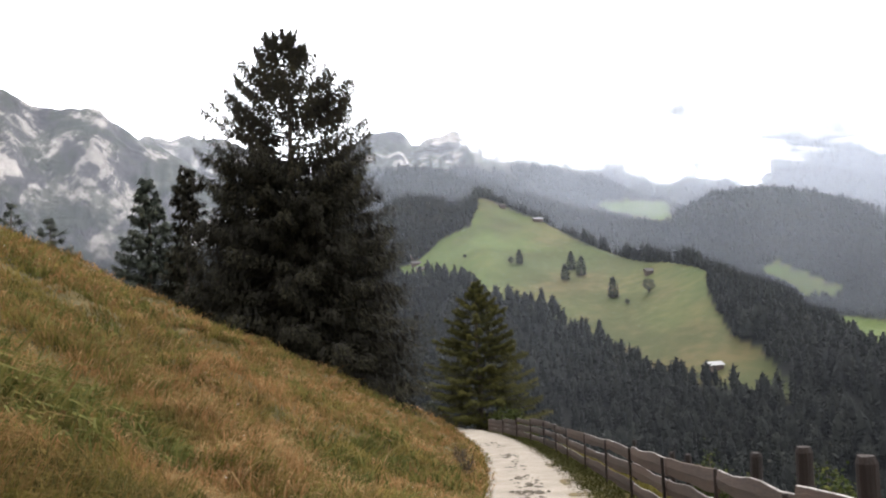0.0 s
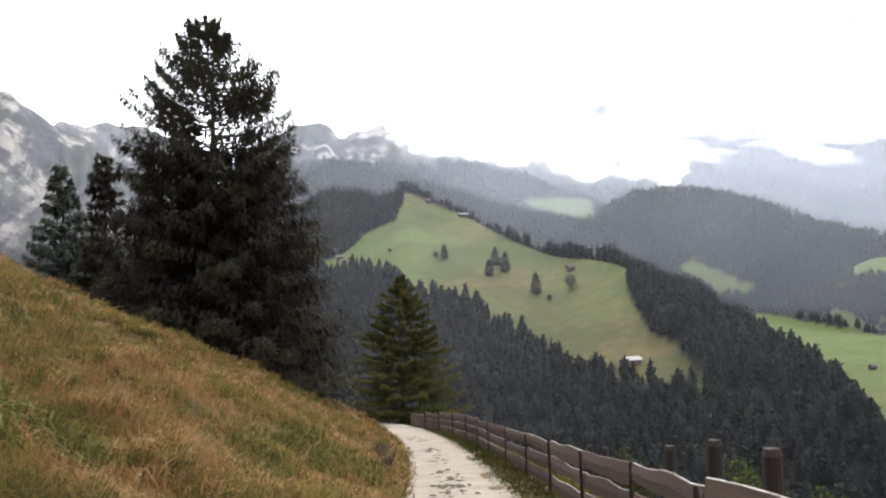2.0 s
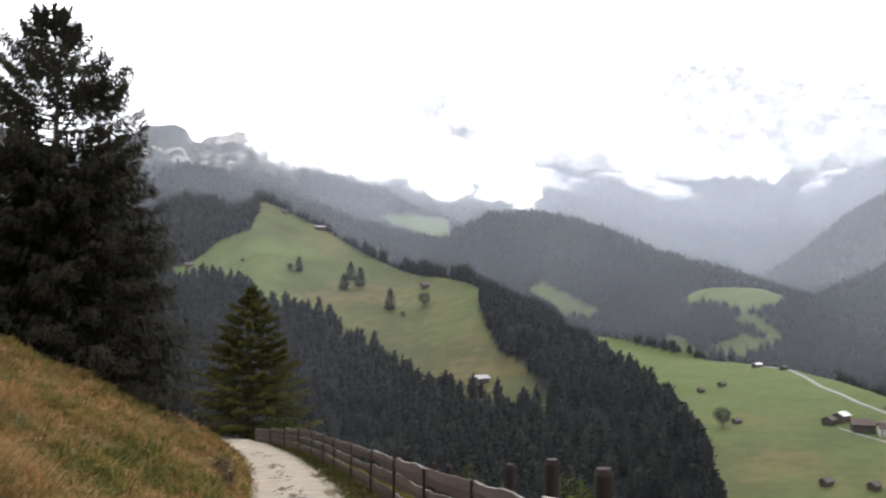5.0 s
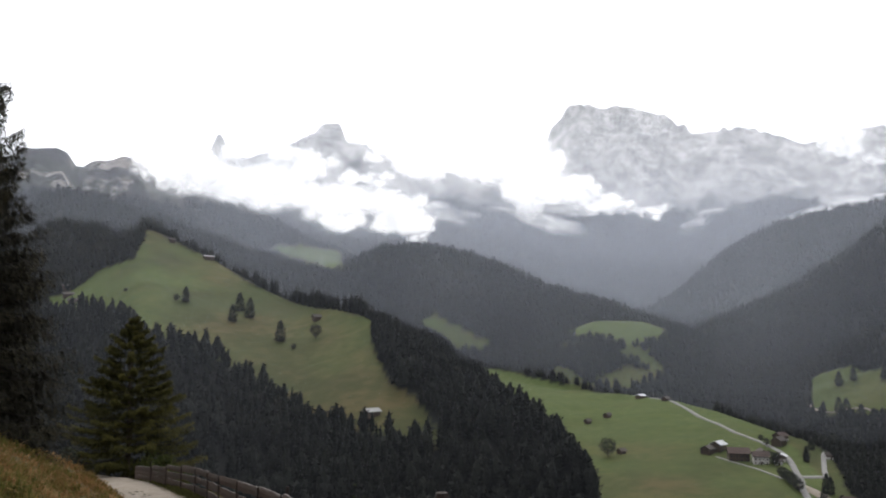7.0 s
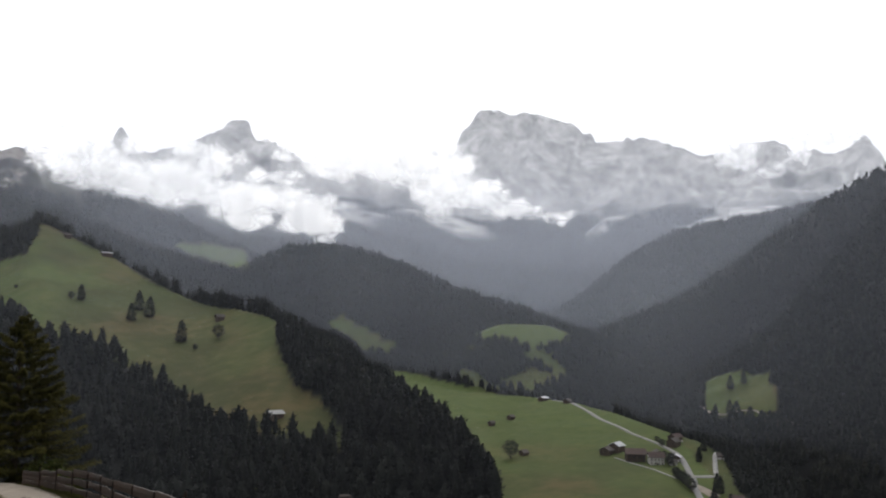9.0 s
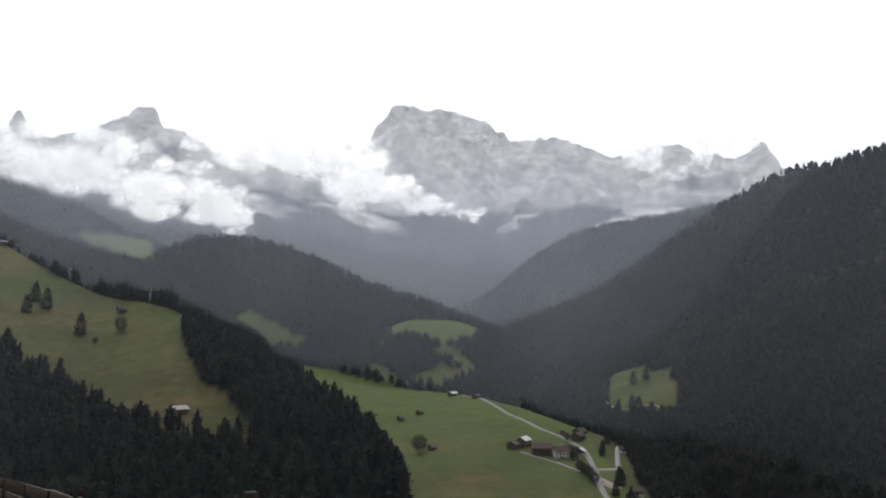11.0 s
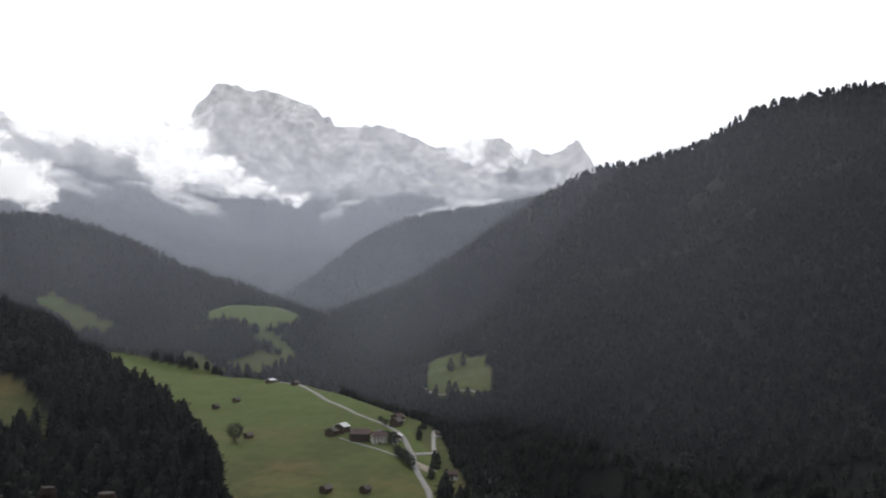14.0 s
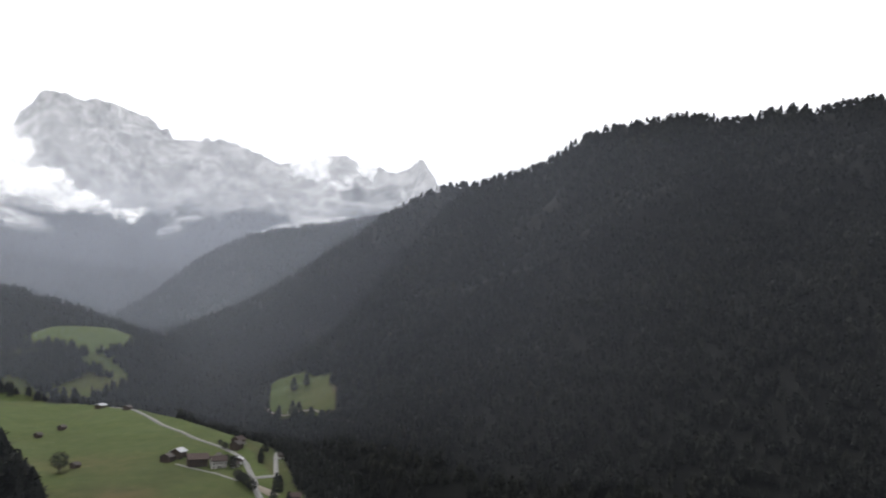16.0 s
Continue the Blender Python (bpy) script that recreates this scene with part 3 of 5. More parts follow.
def plant(name, xs, ys, heights, shapes, rng, label, material=M_WOODS, tint_bias=0.0, sink=0.3):
    zs = land(xs, ys) + EYE - sink
    verts, faces, tints, base = [], [], [], 0
    which = rng.integers(0, len(shapes), len(xs))
    stand, wide_stand = fbm(xs, ys, 60, 3, 61), fbm(xs, ys, 260, 2, 62)
    for k, (v, f, t) in enumerate(shapes):
        idx = np.nonzero(which == k)[0]
        if not len(idx):
            continue
        turn, wide = rng.uniform(0, 2 * np.pi, len(idx)), rng.uniform(0.8, 1.25, len(idx))
        c, s, h = np.cos(turn), np.sin(turn), heights[idx]
        px = (c[:, None] * v[:, 0] - s[:, None] * v[:, 1]) * (h * wide)[:, None] + xs[idx][:, None]
        py = (s[:, None] * v[:, 0] + c[:, None] * v[:, 1]) * (h * wide)[:, None] + ys[idx][:, None]
        pz = v[:, 2] * h[:, None] + zs[idx][:, None]
        verts.append(np.stack([px, py, pz], -1).reshape(-1, 3))
        faces.append((f[None] + (np.arange(len(idx)) * len(v))[:, None, None]).reshape(-1, 3) + base)
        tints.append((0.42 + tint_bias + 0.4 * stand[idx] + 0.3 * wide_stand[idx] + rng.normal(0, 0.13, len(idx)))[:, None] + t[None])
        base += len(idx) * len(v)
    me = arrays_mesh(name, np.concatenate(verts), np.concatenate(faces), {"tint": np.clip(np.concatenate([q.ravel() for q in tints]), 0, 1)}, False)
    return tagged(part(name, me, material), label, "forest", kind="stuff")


def wooded(rng, r0, r1, az0, az1, step):
    """Jittered places over a sector, one for each step x step metres, on wooded ground seen from the eye."""
    count = int((r1**2 - r0**2) / 2 * math.radians(az1 - az0) / step**2)
    r = np.sqrt(rng.uniform(r0**2, r1**2, count))
    a = np.radians(rng.uniform(az0, az1, count))
    x, y = np.sin(a) * r, np.cos(a) * r
    z = land(x, y)
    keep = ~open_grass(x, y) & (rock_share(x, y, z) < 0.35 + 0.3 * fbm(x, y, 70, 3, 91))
    back = np.full(count, -9.0)
    for q in (0.94, 0.88, 0.8, 0.7, 0.6):  # ground hidden behind a nearer crest is left bare
        back = np.maximum(back, land(x * q, y * q, False) / (r * q))
    keep &= z / r > back - 0.006 - 14 / r
    keep &= (near_land(x, y) < z - 1) | (r > 150)
    a = np.degrees(a)
    keep &= (z + 14) / r > -0.27  # the foot of the slope that no view reaches
    return x[keep], y[keep]


rng = np.random.default_rng(7)
FINE = [clumpy(leafy_shape(rng, 3, 5, w, q), rng, 72, 0.075) for w, q in ((0.18, 0.6), (0.22, 0.4), (0.27, 0.1), (0.3, 0.05), (0.24, 0.25), (0.2, 0.4), (0.31, 0.05), (0.19, 0.3))]
EASTERN = [clumpy(leafy_shape(rng, 2, 4, w, q), rng, 22, 0.11) for w, q in ((0.3, 0.6), (0.34, 0.4), (0.38, 0.3), (0.42, 0.15), (0.32, 0.5))]
MIDDLE = [clumpy(leafy_shape(rng, 2, 4, w, q), rng, 8, 0.14) for w, q in ((0.28, 0.7), (0.32, 0.5), (0.36, 0.3), (0.3, 0.8))]
COARSE = [conifer_shape(rng, 2, 5, w) for w in (0.24, 0.28)]
for name, r0, r1, a0, a1, step, shapes, tall in (
    ("near_woods", 170, 900, -20, 40, 5.7, FINE, 16), ("east_woods", 380, 1000, 40, 100, 6.0, EASTERN, 11.5),
    ("east_mountain_woods", 1000, 1640, 36, 100, 6.4, MIDDLE, 12), ("middle_woods", 900, 1450, -24, 36, 6.2, MIDDLE, 12.5),
    ("dome_woods", 1450, 2050, -16, 38, 8.0, MIDDLE, 13), ("spur_woods", 1640, 2400, 36, 66, 9.5, MIDDLE, 14), ("far_woods", 2050, 3150, -12, 64, 15, COARSE, 13),
):
    x, y = wooded(rng, r0, r1, a0, a1, step)
    h = tall * rng.uniform(0.55, 1.25, len(x)) * (1 + 0.2 * fbm(x, y, 50, 2, 33))
    h *= np.clip(0.62 + np.hypot(x, y) / 1200, 0, 1)
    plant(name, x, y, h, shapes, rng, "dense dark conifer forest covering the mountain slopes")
x, y = rng.uniform(540, 700, 1500), rng.uniform(885, 1070, 1500)
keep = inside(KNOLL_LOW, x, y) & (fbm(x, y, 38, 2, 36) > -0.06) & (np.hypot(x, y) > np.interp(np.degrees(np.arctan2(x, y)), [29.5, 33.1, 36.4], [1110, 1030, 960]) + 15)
x, y = x[keep], y[keep]
plant("knoll_trees", x, y, rng.uniform(8, 17, len(x)), FINE, rng, "loose stand of conifers on the grassy knoll", tint_bias=0.12)


# ---- the track ----
def make_track():
    ys = np.arange(-25, 88, 0.35)
    us = np.array([-1.06, -1.0, -0.75, -0.45, -0.15, 0.15, 0.45, 0.75, 1.0, 1.06])
    c, z = path_x(ys), path_z(ys) + EYE
    dx = np.gradient(c, ys)
    nx, ny = 1 / np.hypot(1, dx), -dx / np.hypot(1, dx)
    rows = []
    for u in us:
        w = HALF * u * (0.98 + 0.09 * fbm(ys, ys * 0 + 7 * np.sign(u), 1.1, 4, 71) + 0.05 * fbm(ys, ys * 0 + 3, 6, 2, 72))
        lift = 0.035 - 0.025 * u * u + 0.012 * fbm(c + w, ys, 0.8, 3, 73) - (0.02 * np.exp(-((abs(u) - 0.6) / 0.2) ** 2))
        lift = np.where(abs(u) > 1.02, -0.10, lift)
        rows.append(np.stack([c + nx * w, ys + ny * w, z + lift], -1))
    v = np.stack(rows, 1).reshape(-1, 3)
    m = len(us)
    i, j = np.meshgrid(np.arange(len(ys) - 1), np.arange(m - 1), indexing="ij")
    f = np.stack([i * m + j, i * m + j + 1, (i + 1) * m + j + 1, (i + 1) * m + j], -1).reshape(-1, 4)
    ob = part("track", arrays_mesh("track", v, f, smooth=True), M_GRAVEL)
    tagged(ob, "pale gravel mountain track winding round the grassy bank", "path", kind="structure")


make_track()


def make_lumps(name, xs, ys, sizes, material, label, category, flat=0.4, lift=0.02):
    """Small flattened stones or clods, joined."""
    r = np.random.default_rng(len(xs))
    v0 = np.array([(1, 0, 0), (0.5, 0.87, 0), (-0.5, 0.87, 0), (-1, 0, 0), (-0.5, -0.87, 0), (0.5, -0.87, 0), (0.4, 0.25, 0.8), (-0.45, 0.2, 1.0), (0, -0.45, 0.85)])
    f0 = np.array([(0, 1, 6), (1, 7, 6), (1, 2, 7), (2, 3, 7), (3, 4, 7), (4, 8, 7), (4, 5, 8), (5, 6, 8), (5, 0, 6), (6, 7, 8)])
    n = len(xs)
    v = v0[None] * sizes[:, None, None] * r.uniform(0.7, 1.3, (n, 9, 1))
    v[:, :, 1] *= r.uniform(0.5, 1, n)[:, None]
    v[:, :, 2] *= flat
    t = r.uniform(0, 6.3, n)
    c, s = np.cos(t)[:, None], np.sin(t)[:, None]
    x, y = v[:, :, 0] * c - v[:, :, 1] * s + xs[:, None], v[:, :, 0] * s + v[:, :, 1] * c + ys[:, None]
    z = v[:, :, 2] + (near_land(xs, ys) + EYE + lift)[:, None]
    me = arrays_mesh(name, np.stack([x, y, z], -1).reshape(-1, 3), (f0[None] + (np.arange(n) * 9)[:, None, None]).reshape(-1, 3))
    return tagged(part(name, me, material), label, category, kind="stuff")


rng = np.random.default_rng(11)
ys = rng.uniform(9, 50, 1500)
side = np.where(rng.random(1500) < 0.5, -1, 1) * rng.uniform(0.85, 1.2, 1500)
make_lumps("track_edge_stones", path_x(ys) + side, ys, rng.uniform(0.015, 0.05, 1500), M_GRAVEL, "loose pale stones along the track's edges", "gravel")
ys = np.concatenate([rng.normal(c, s, n) for c, s, n in ((17.2, 0.3, 20), (18.7, 0.35, 34), (20.5, 0.5, 14), (22.5, 0.5, 14), (26.5, 0.6, 10), (31, 0.8, 26), (38, 1.2, 12))])
make_lumps("track_clods", path_x(ys) - 0.1 + rng.normal(0, 0.22, len(ys)), ys, rng.uniform(0.03, 0.10, len(ys)), M_STONE, "dark clods and flat stones pressed into the gravel track", "stones", 0.22, 0.05)


# ---- the slab fence on the valley side ----
def fence_x(y):
    return np.interp(y, [2, 5.4, 6.3, 9.5, 12.7, 17.3, 21, 25.5, 29.7, 33.5, 38, 42, 46, 51], [2.1, 2.3, 2.45, 2.9, 3.14, 3.6, 3.79, 3.97, 4.03, 4.1, 3.95, 3.6, 3.1, 2.3])


def slab(length, height, seed):
    """A half-round slab board with a wavy bark edge, along x from 0, its face towards -y."""
    r = random.Random(seed)
    n, ring = 20, []
    bm = bmesh.new()
    p1, p2, ph = r.uniform(0, 6), r.uniform(0, 6), r.uniform(0.3, 1.5)
    pale = r.random() < 0.7
    for i in range(n + 1):
        s = i / n
        top = height / 2 + 0.013 * math.sin(p1 + s * 7 * ph) + 0.007 * math.sin(p2 + s * 11) + r.uniform(-0.005, 0.005)
        low = -height / 2 + 0.022 * math.sin(p2 + s * 4.3) + 0.010 * math.sin(p1 + s * 11)
        bow = 0.01 * math.sin(s * math.pi + p1)
        x = s * length
        pts = [(x, -0.018 + bow, low), (x, -0.02 + bow, top - 0.007), (x, -0.013 + bow, top), (x, 0.005 + bow, top - 0.008), (x, 0.03 + bow, (top + low) / 2), (x, 0.016 + bow, low)]
        ring.append([bm.verts.new(p) for p in pts])
    for a, b in zip(ring, ring[1:]):
        for k in range(6):
            f = bm.faces.new((a[k], a[(k + 1) % 6], b[(k + 1) % 6], b[k]))
            # the narrow top face of most boards takes the paler colour
            f.material_index = 1 if k == 2 and pale else 0
    bm.faces.new(ring[0][::-1]), bm.faces.new(ring[-1])
    bm.normal_update()
    return bm


def round_post(height, radius, seed, sides=10):
    """A weathered round post, a little crooked, with a chamfered head, foot at the origin."""
    r = random.Random(seed)
    bm, rings = bmesh.new(), []
    lean = (r.uniform(-0.03, 0.03), r.uniform(-0.03, 0.03))
    for s, w in ((-0.35, 1.0), (0.0, 1.0), (0.3, 0.97), (0.6, 0.98), (0.85, 0.94), (0.965, 0.95), (1.0, 0.72)):
        ring = []
        for k in range(sides):
            b = 2 * math.pi * k / sides
            q = radius * w * (1 + 0.09 * math.sin(3 * b + seed) + r.uniform(-0.04, 0.04))
            ring.append(bm.verts.new((q * math.cos(b) + lean[0] * s * height, q * math.sin(b) + lean[1] * s * height, s * height)))
        rings.append(ring)
    for a, b in zip(rings, rings[1:]):
        for k in range(sides):
            bm.faces.new((a[k], a[(k + 1) % sides], b[(k + 1) % sides], b[k]))
    bm.faces.new(rings[0][::-1]), bm.faces.new(rings[-1])
    return bm


def make_fence():
    joints = [3.0, 6.2, 9.5, 12.7, 17.2, 21, 25.4, 29.6, 33.2, 36.5, 40, 43.5, 47, 51]
    fence = thing("fence", pose(3.14, 12.7, float(path_z(12.7)) + EYE), "weathered slab-board fence with wavy bark edges beside the track", "fence")
    inv = fence.matrix_world.inverted()
    for k, (a, b) in enumerate(zip(joints, joints[1:])):
        xa, xb = float(fence_x(a)), float(fence_x(b))
        za, zb = (float(near_land(np.array([q]), np.array([p]))[0]) + EYE for p, q in ((a, xa), (b, xb)))
        length = math.dist((xa, a, za), (xb, b, zb))
        yaw, tilt = math.degrees(math.atan2(b - a, xb - xa)), -math.degrees(math.asin((zb - za) / length))
        for row, h in enumerate(q * np.interp(a, (38, 47), (1, 0.72)) for q in (0.26, 0.60, 0.94)):
            bm = slab(length - 0.07, 0.225 + 0.025 * ((k + row) % 3), 31 * k + row)
            ob = part("board", bm, None, fence)
            ob.data.materials.append(M_BOARD), ob.data.materials.append(M_BOARD_EDGE)
            ob.matrix_local = inv @ pose(xa, a, za + h + 0.02 * math.sin(7 * k + row), 0, tilt + 0.5 * math.sin(5 * k + 2 * row), yaw)
        post = part("post", round_post(1.06, 0.026, k, 8), M_POST, fence)
        post.matrix_local = inv @ pose(xa - 0.05, a - 0.02, za)
    return fence


make_fence()


def make_posts():
    for k, (x, y, radius, top) in enumerate(((2.85, 5.95, 0.08, -1.3), (3.22, 7.97, 0.08, -1.62), (3.77, 10.86, 0.075, -2.26), (3.95, 14.47, 0.06, -2.98), (4.32, 16.96, 0.06, -3.44), (4.55, 21.5, 0.055, -4.02))):
        z = float(near_land(np.array([x]), np.array([y]))[0]) - 0.03
        bm = round_post(top - z, radius, 40 + k, 12)
        ob = part("fence_post", bm, M_POST)
        ob.matrix_world = pose(x, y, z + EYE, 0, 0, 30 * k)
        tagged(ob, "stout brown round wooden post standing behind the slab fence", "post", "posts behind the fence")


make_posts()


# ---- trees close by ----
def tube(points, radii, sides=7):
    """Verts and faces of a tapered tube through the points."""
    p, v, f = np.asarray(points, float), [], []
    for i, q in enumerate(p):
        d = p[min(i + 1, len(p) - 1)] - p[max(i - 1, 0)]
        d = d / (np.linalg.norm(d) + 1e-9)
        side = np.cross(d, (0.13, 0.97, 0.21))
        side /= np.linalg.norm(side)
        up = np.cross(side, d)
        for k in range(sides):
            b = 2 * math.pi * k / sides
            v.append(q + radii[i] * (math.cos(b) * side + math.sin(b) * up))
    for i in range(len(p) - 1):
        for k in range(sides):
            a, b = i * sides + k, i * sides + (k + 1) % sides
            f.append((a, b, b + sides, a + sides))
    return np.array(v), np.array(f)


def sprays(base, way, length, width, rng, droop=0.25):
    """Narrow bent leaf-like sprays of needles: four verts, two triangles each."""
    n = len(base)
    way = way / np.linalg.norm(way, axis=1)[:, None]
    side = np.cross(way, rng.normal(0, 0.35, (n, 3)) + (0, 0, 1))
    side = side / (np.linalg.norm(side, axis=1)[:, None] + 1e-9) * width[:, None]
    mid = base + way * (length * 0.5)[:, None]
    tip = base + way * length[:, None] - np.array((0, 0, 1)) * (droop * length)[:, None]
    v = np.stack([base, mid + side, mid - side, tip], 1)
    f = np.array([(0, 1, 2), (1, 3, 2)])
    return v.reshape(-1, 3), (f[None] + (np.arange(n) * 4)[:, None, None]).reshape(-1, 3)


def conifer(name, x, y, z, height, profile, whorls, per, per_branch, spray, material, label, seed, bare=0.06, lift=0.15, sag=0.35, gaps=0.0, lean=(0, 0), group="", hang=0.3, sides=1.0, thin=1.0, open_from=2.0, fill=0):
    """A conifer: trunk, limbs in whorls, and a crown of needle sprays. profile: (share of height, half width) in turn.
    Above open_from the limbs are bare inside and turn up at their tips; fill: large inner sprays on each limb below it,
    tinted dark as the crown's inner shade."""
    r = np.random.default_rng(seed)
    tree = thing(name, pose(x, y, z), label, "tree", group)
    ph, pw = zip(*profile)
    zs = np.linspace(-0.3, height, 14)
    wob = 0.012 * height
    cx = lambda q: lean[0] * np.asarray(q) / height + wob * 0.4 * np.sin(np.asarray(q) * 0.9 + seed)
    cy = lambda q: lean[1] * np.asarray(q) / height + wob * 0.4 * np.cos(np.asarray(q) * 0.7 + seed)
    radii = 0.017 * height * (1 - np.clip(zs / height, 0, 1)) ** 0.9 + 0.012
    v, f = tube(np.stack([cx(zs), cy(zs), zs], 1), radii, 9)
    part("trunk", arrays_mesh("trunk", v, f, smooth=True), M_BARK, tree)
    lv, lf, bases, ways, lens, wids, tints, count = [], [], [], [], [], [], [], 0
    heights = bare * height + (0.985 - bare) * height * np.linspace(0, 1, whorls) ** 0.92
    up_z = np.array((0, 0, 1.0))
    for h in heights:
        s = h / height
        airy = float(np.clip((s - open_from) / 0.1, 0, 1))
        reach = np.interp(s, ph, pw)
        m = max(3, int(round(per * (0.55 + 0.45 * min(1, reach / max(pw) * 1.4)) * (1 - 0.18 * airy))))
        start = r.uniform(0, 2 * math.pi)
        for k in range(m):
            if r.random() < gaps * np.interp(s, (0.3, 0.55), (0, 1)):
                continue
            b = start + 2 * math.pi * k / m + r.normal(0, 0.22)
            long = reach * r.uniform(0.7 + 0.12 * airy, 1.08 - 0.06 * airy)
            d = np.array((math.cos(b), math.sin(b), 0))
            foot = np.array((float(cx(h)), float(cy(h)), h + r.normal(0, 0.12)))
            t = np.linspace(0, 1, 6)
            up = lift * (0.4 + (1.2 - 0.5 * airy) * s) * r.uniform(0.6, 1.4)
            pts = foot + d * (long * t)[:, None] + up_z * (long * (up * t - sag * (1.2 - s) * t**2 + (0.22 + 0.12 * airy) * t**4))[:, None]
            bv, bf = tube(pts, 0.006 * height ** 0.5 * (1.15 - t) * (0.5 + long / max(pw)), 4)
            lf.append(bf + count), lv.append(bv)
            count += len(bv)
            n = max(5, int(per_branch * (0.3 + 0.7 * long / max(pw)) * np.interp(s, (0.45, 0.65), (1, thin))))
            q = r.uniform(0.12, 1.02, n) ** np.interp(s, (0.45, 0.7), (0.52, 0.45))
            if airy > 0.5:
                q = 0.22 + 0.79 * r.uniform(0, 1, n) ** 0.55
            spot = np.stack([np.interp(q, t, pts[:, c]) for c in range(3)], 1)
            cross = np.array((-d[1], d[0], 0))
            spread = long * np.interp(s, (0.42, 0.6), (0.32, 0.18)) * sides * (1.12 - q) * r.uniform(-1, 1, n)
            spot = spot + cross * spread[:, None] + up_z * (-np.abs(spread) * 0.3 - r.uniform(0, hang, n) * np.minimum(1, long) * np.interp(s, (0.4, 0.7), (1, 0.55)))[:, None]
            go = d * 0.8 + cross * (np.sign(spread) * r.uniform(0.1, 1.1, n))[:, None] + r.normal(0, 0.35, (n, 3)) - np.array((0, 0, 0.35))
            if airy > 0.5:
                rise = np.where(r.random(n) < np.interp(q, (0.7, 1.0), (0.25, 0.6)), 0.5, -0.7)
                go = go * (0.6, 0.6, 0.3) + up_z * rise[:, None]
            bases.append(spot), ways.append(go)
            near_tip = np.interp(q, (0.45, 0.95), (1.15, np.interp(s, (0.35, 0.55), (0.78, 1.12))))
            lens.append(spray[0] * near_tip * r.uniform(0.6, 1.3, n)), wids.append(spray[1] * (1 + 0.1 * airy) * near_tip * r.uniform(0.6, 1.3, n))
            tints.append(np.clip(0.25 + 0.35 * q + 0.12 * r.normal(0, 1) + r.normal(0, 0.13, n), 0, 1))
            # inner sprays close the crown; their dark tint paints the shade inside
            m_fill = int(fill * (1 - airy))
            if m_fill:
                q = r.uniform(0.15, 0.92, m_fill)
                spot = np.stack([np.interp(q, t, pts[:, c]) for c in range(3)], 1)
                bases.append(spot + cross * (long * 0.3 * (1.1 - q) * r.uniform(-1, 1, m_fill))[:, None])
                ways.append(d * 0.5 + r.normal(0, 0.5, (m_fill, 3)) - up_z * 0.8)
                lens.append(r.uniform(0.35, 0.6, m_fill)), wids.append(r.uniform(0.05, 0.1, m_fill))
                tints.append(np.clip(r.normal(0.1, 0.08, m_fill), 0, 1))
    tagged(part("branchwork", arrays_mesh("branchwork", np.concatenate(lv), np.concatenate(lf), smooth=True), M_TWIG, tree), kind="stuff")
    v, f = sprays(np.concatenate(bases), np.concatenate(ways), np.concatenate(lens), np.concatenate(wids), r)
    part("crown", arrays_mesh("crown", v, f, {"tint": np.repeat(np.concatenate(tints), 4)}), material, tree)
    return tree


def at(x, y):
    return near_land(np.array([x]), np.array([y]))[0] + EYE


BIG = [(0, 5.2), (0.1, 5.8), (0.2, 5.6), (0.38, 4.9), (0.52, 4.0), (0.6, 3.8), (0.7, 3.6), (0.78, 3.05), (0.84, 2.3), (0.9, 1.5), (0.955, 0.95), (0.985, 0.4), (1.0, 0.1)]
z = at(-6.2, 36.4)
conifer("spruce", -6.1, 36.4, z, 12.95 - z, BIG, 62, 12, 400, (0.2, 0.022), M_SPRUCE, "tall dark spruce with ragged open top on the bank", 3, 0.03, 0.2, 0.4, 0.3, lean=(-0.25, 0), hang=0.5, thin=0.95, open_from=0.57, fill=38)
z = at(2.15, 58.0)
conifer("larch", 2.15, 58.0, z, 1.95 - z, [(0, 4.0), (0.12, 4.6), (0.35, 4.0), (0.55, 3.0), (0.75, 2.0), (0.9, 0.9), (1, 0.06)], 21, 10, 420, (0.2, 0.03), M_LARCH, "yellow-green larch with level feathery branches beside the track's bend", 5, 0.05, 0.1, 0.24, 0.05, hang=0.18, sides=0.95, fill=5)
z = at(-16.7, 49.2)
conifer("fir", -16.7, 49.2, z, 8.75 - z, [(0, 4.6), (0.3, 4.1), (0.6, 2.9), (0.85, 1.25), (1, 0.06)], 38, 10, 130, (0.26, 0.045), M_FIR, "grey-green conifer with drooping branches behind the spruce", 8, 0.05, 0.1, 0.35, 0.05, fill=8)
z = at(-13.0, 44.1)
conifer("fir", -13.0, 44.1, z, 8.45 - z, [(0, 3.4), (0.35, 2.6), (0.6, 1.4), (0.7, 0.95), (0.85, 0.85), (0.95, 0.5), (1, 0.08)], 40, 9, 110, (0.24, 0.038), M_SPRUCE, "slim dark conifer standing close beside the big spruce", 9, 0.05, 0.2, 0.3, 0.12, fill=8)
for k, (x, y, top, w) in enumerate(((-33.5, 67.1, 9.9, 2.1), (-28.95, 63.7, 8.3, 2.4), (-36.2, 68, 8.4, 2.0))):
    z = at(x, y)
    conifer("fir", x, y, z, top - z, [(0, 3.6), (0.7, w * 1.25), (0.86, w * 0.8), (0.94, w * 0.4), (1, 0.06)], 40, 8, 70, (0.28, 0.05), M_FIR, "small grey-green conifer beyond the grassy bank", 12 + k, 0.05, 0.1, 0.3, group="conifers beyond the bank")


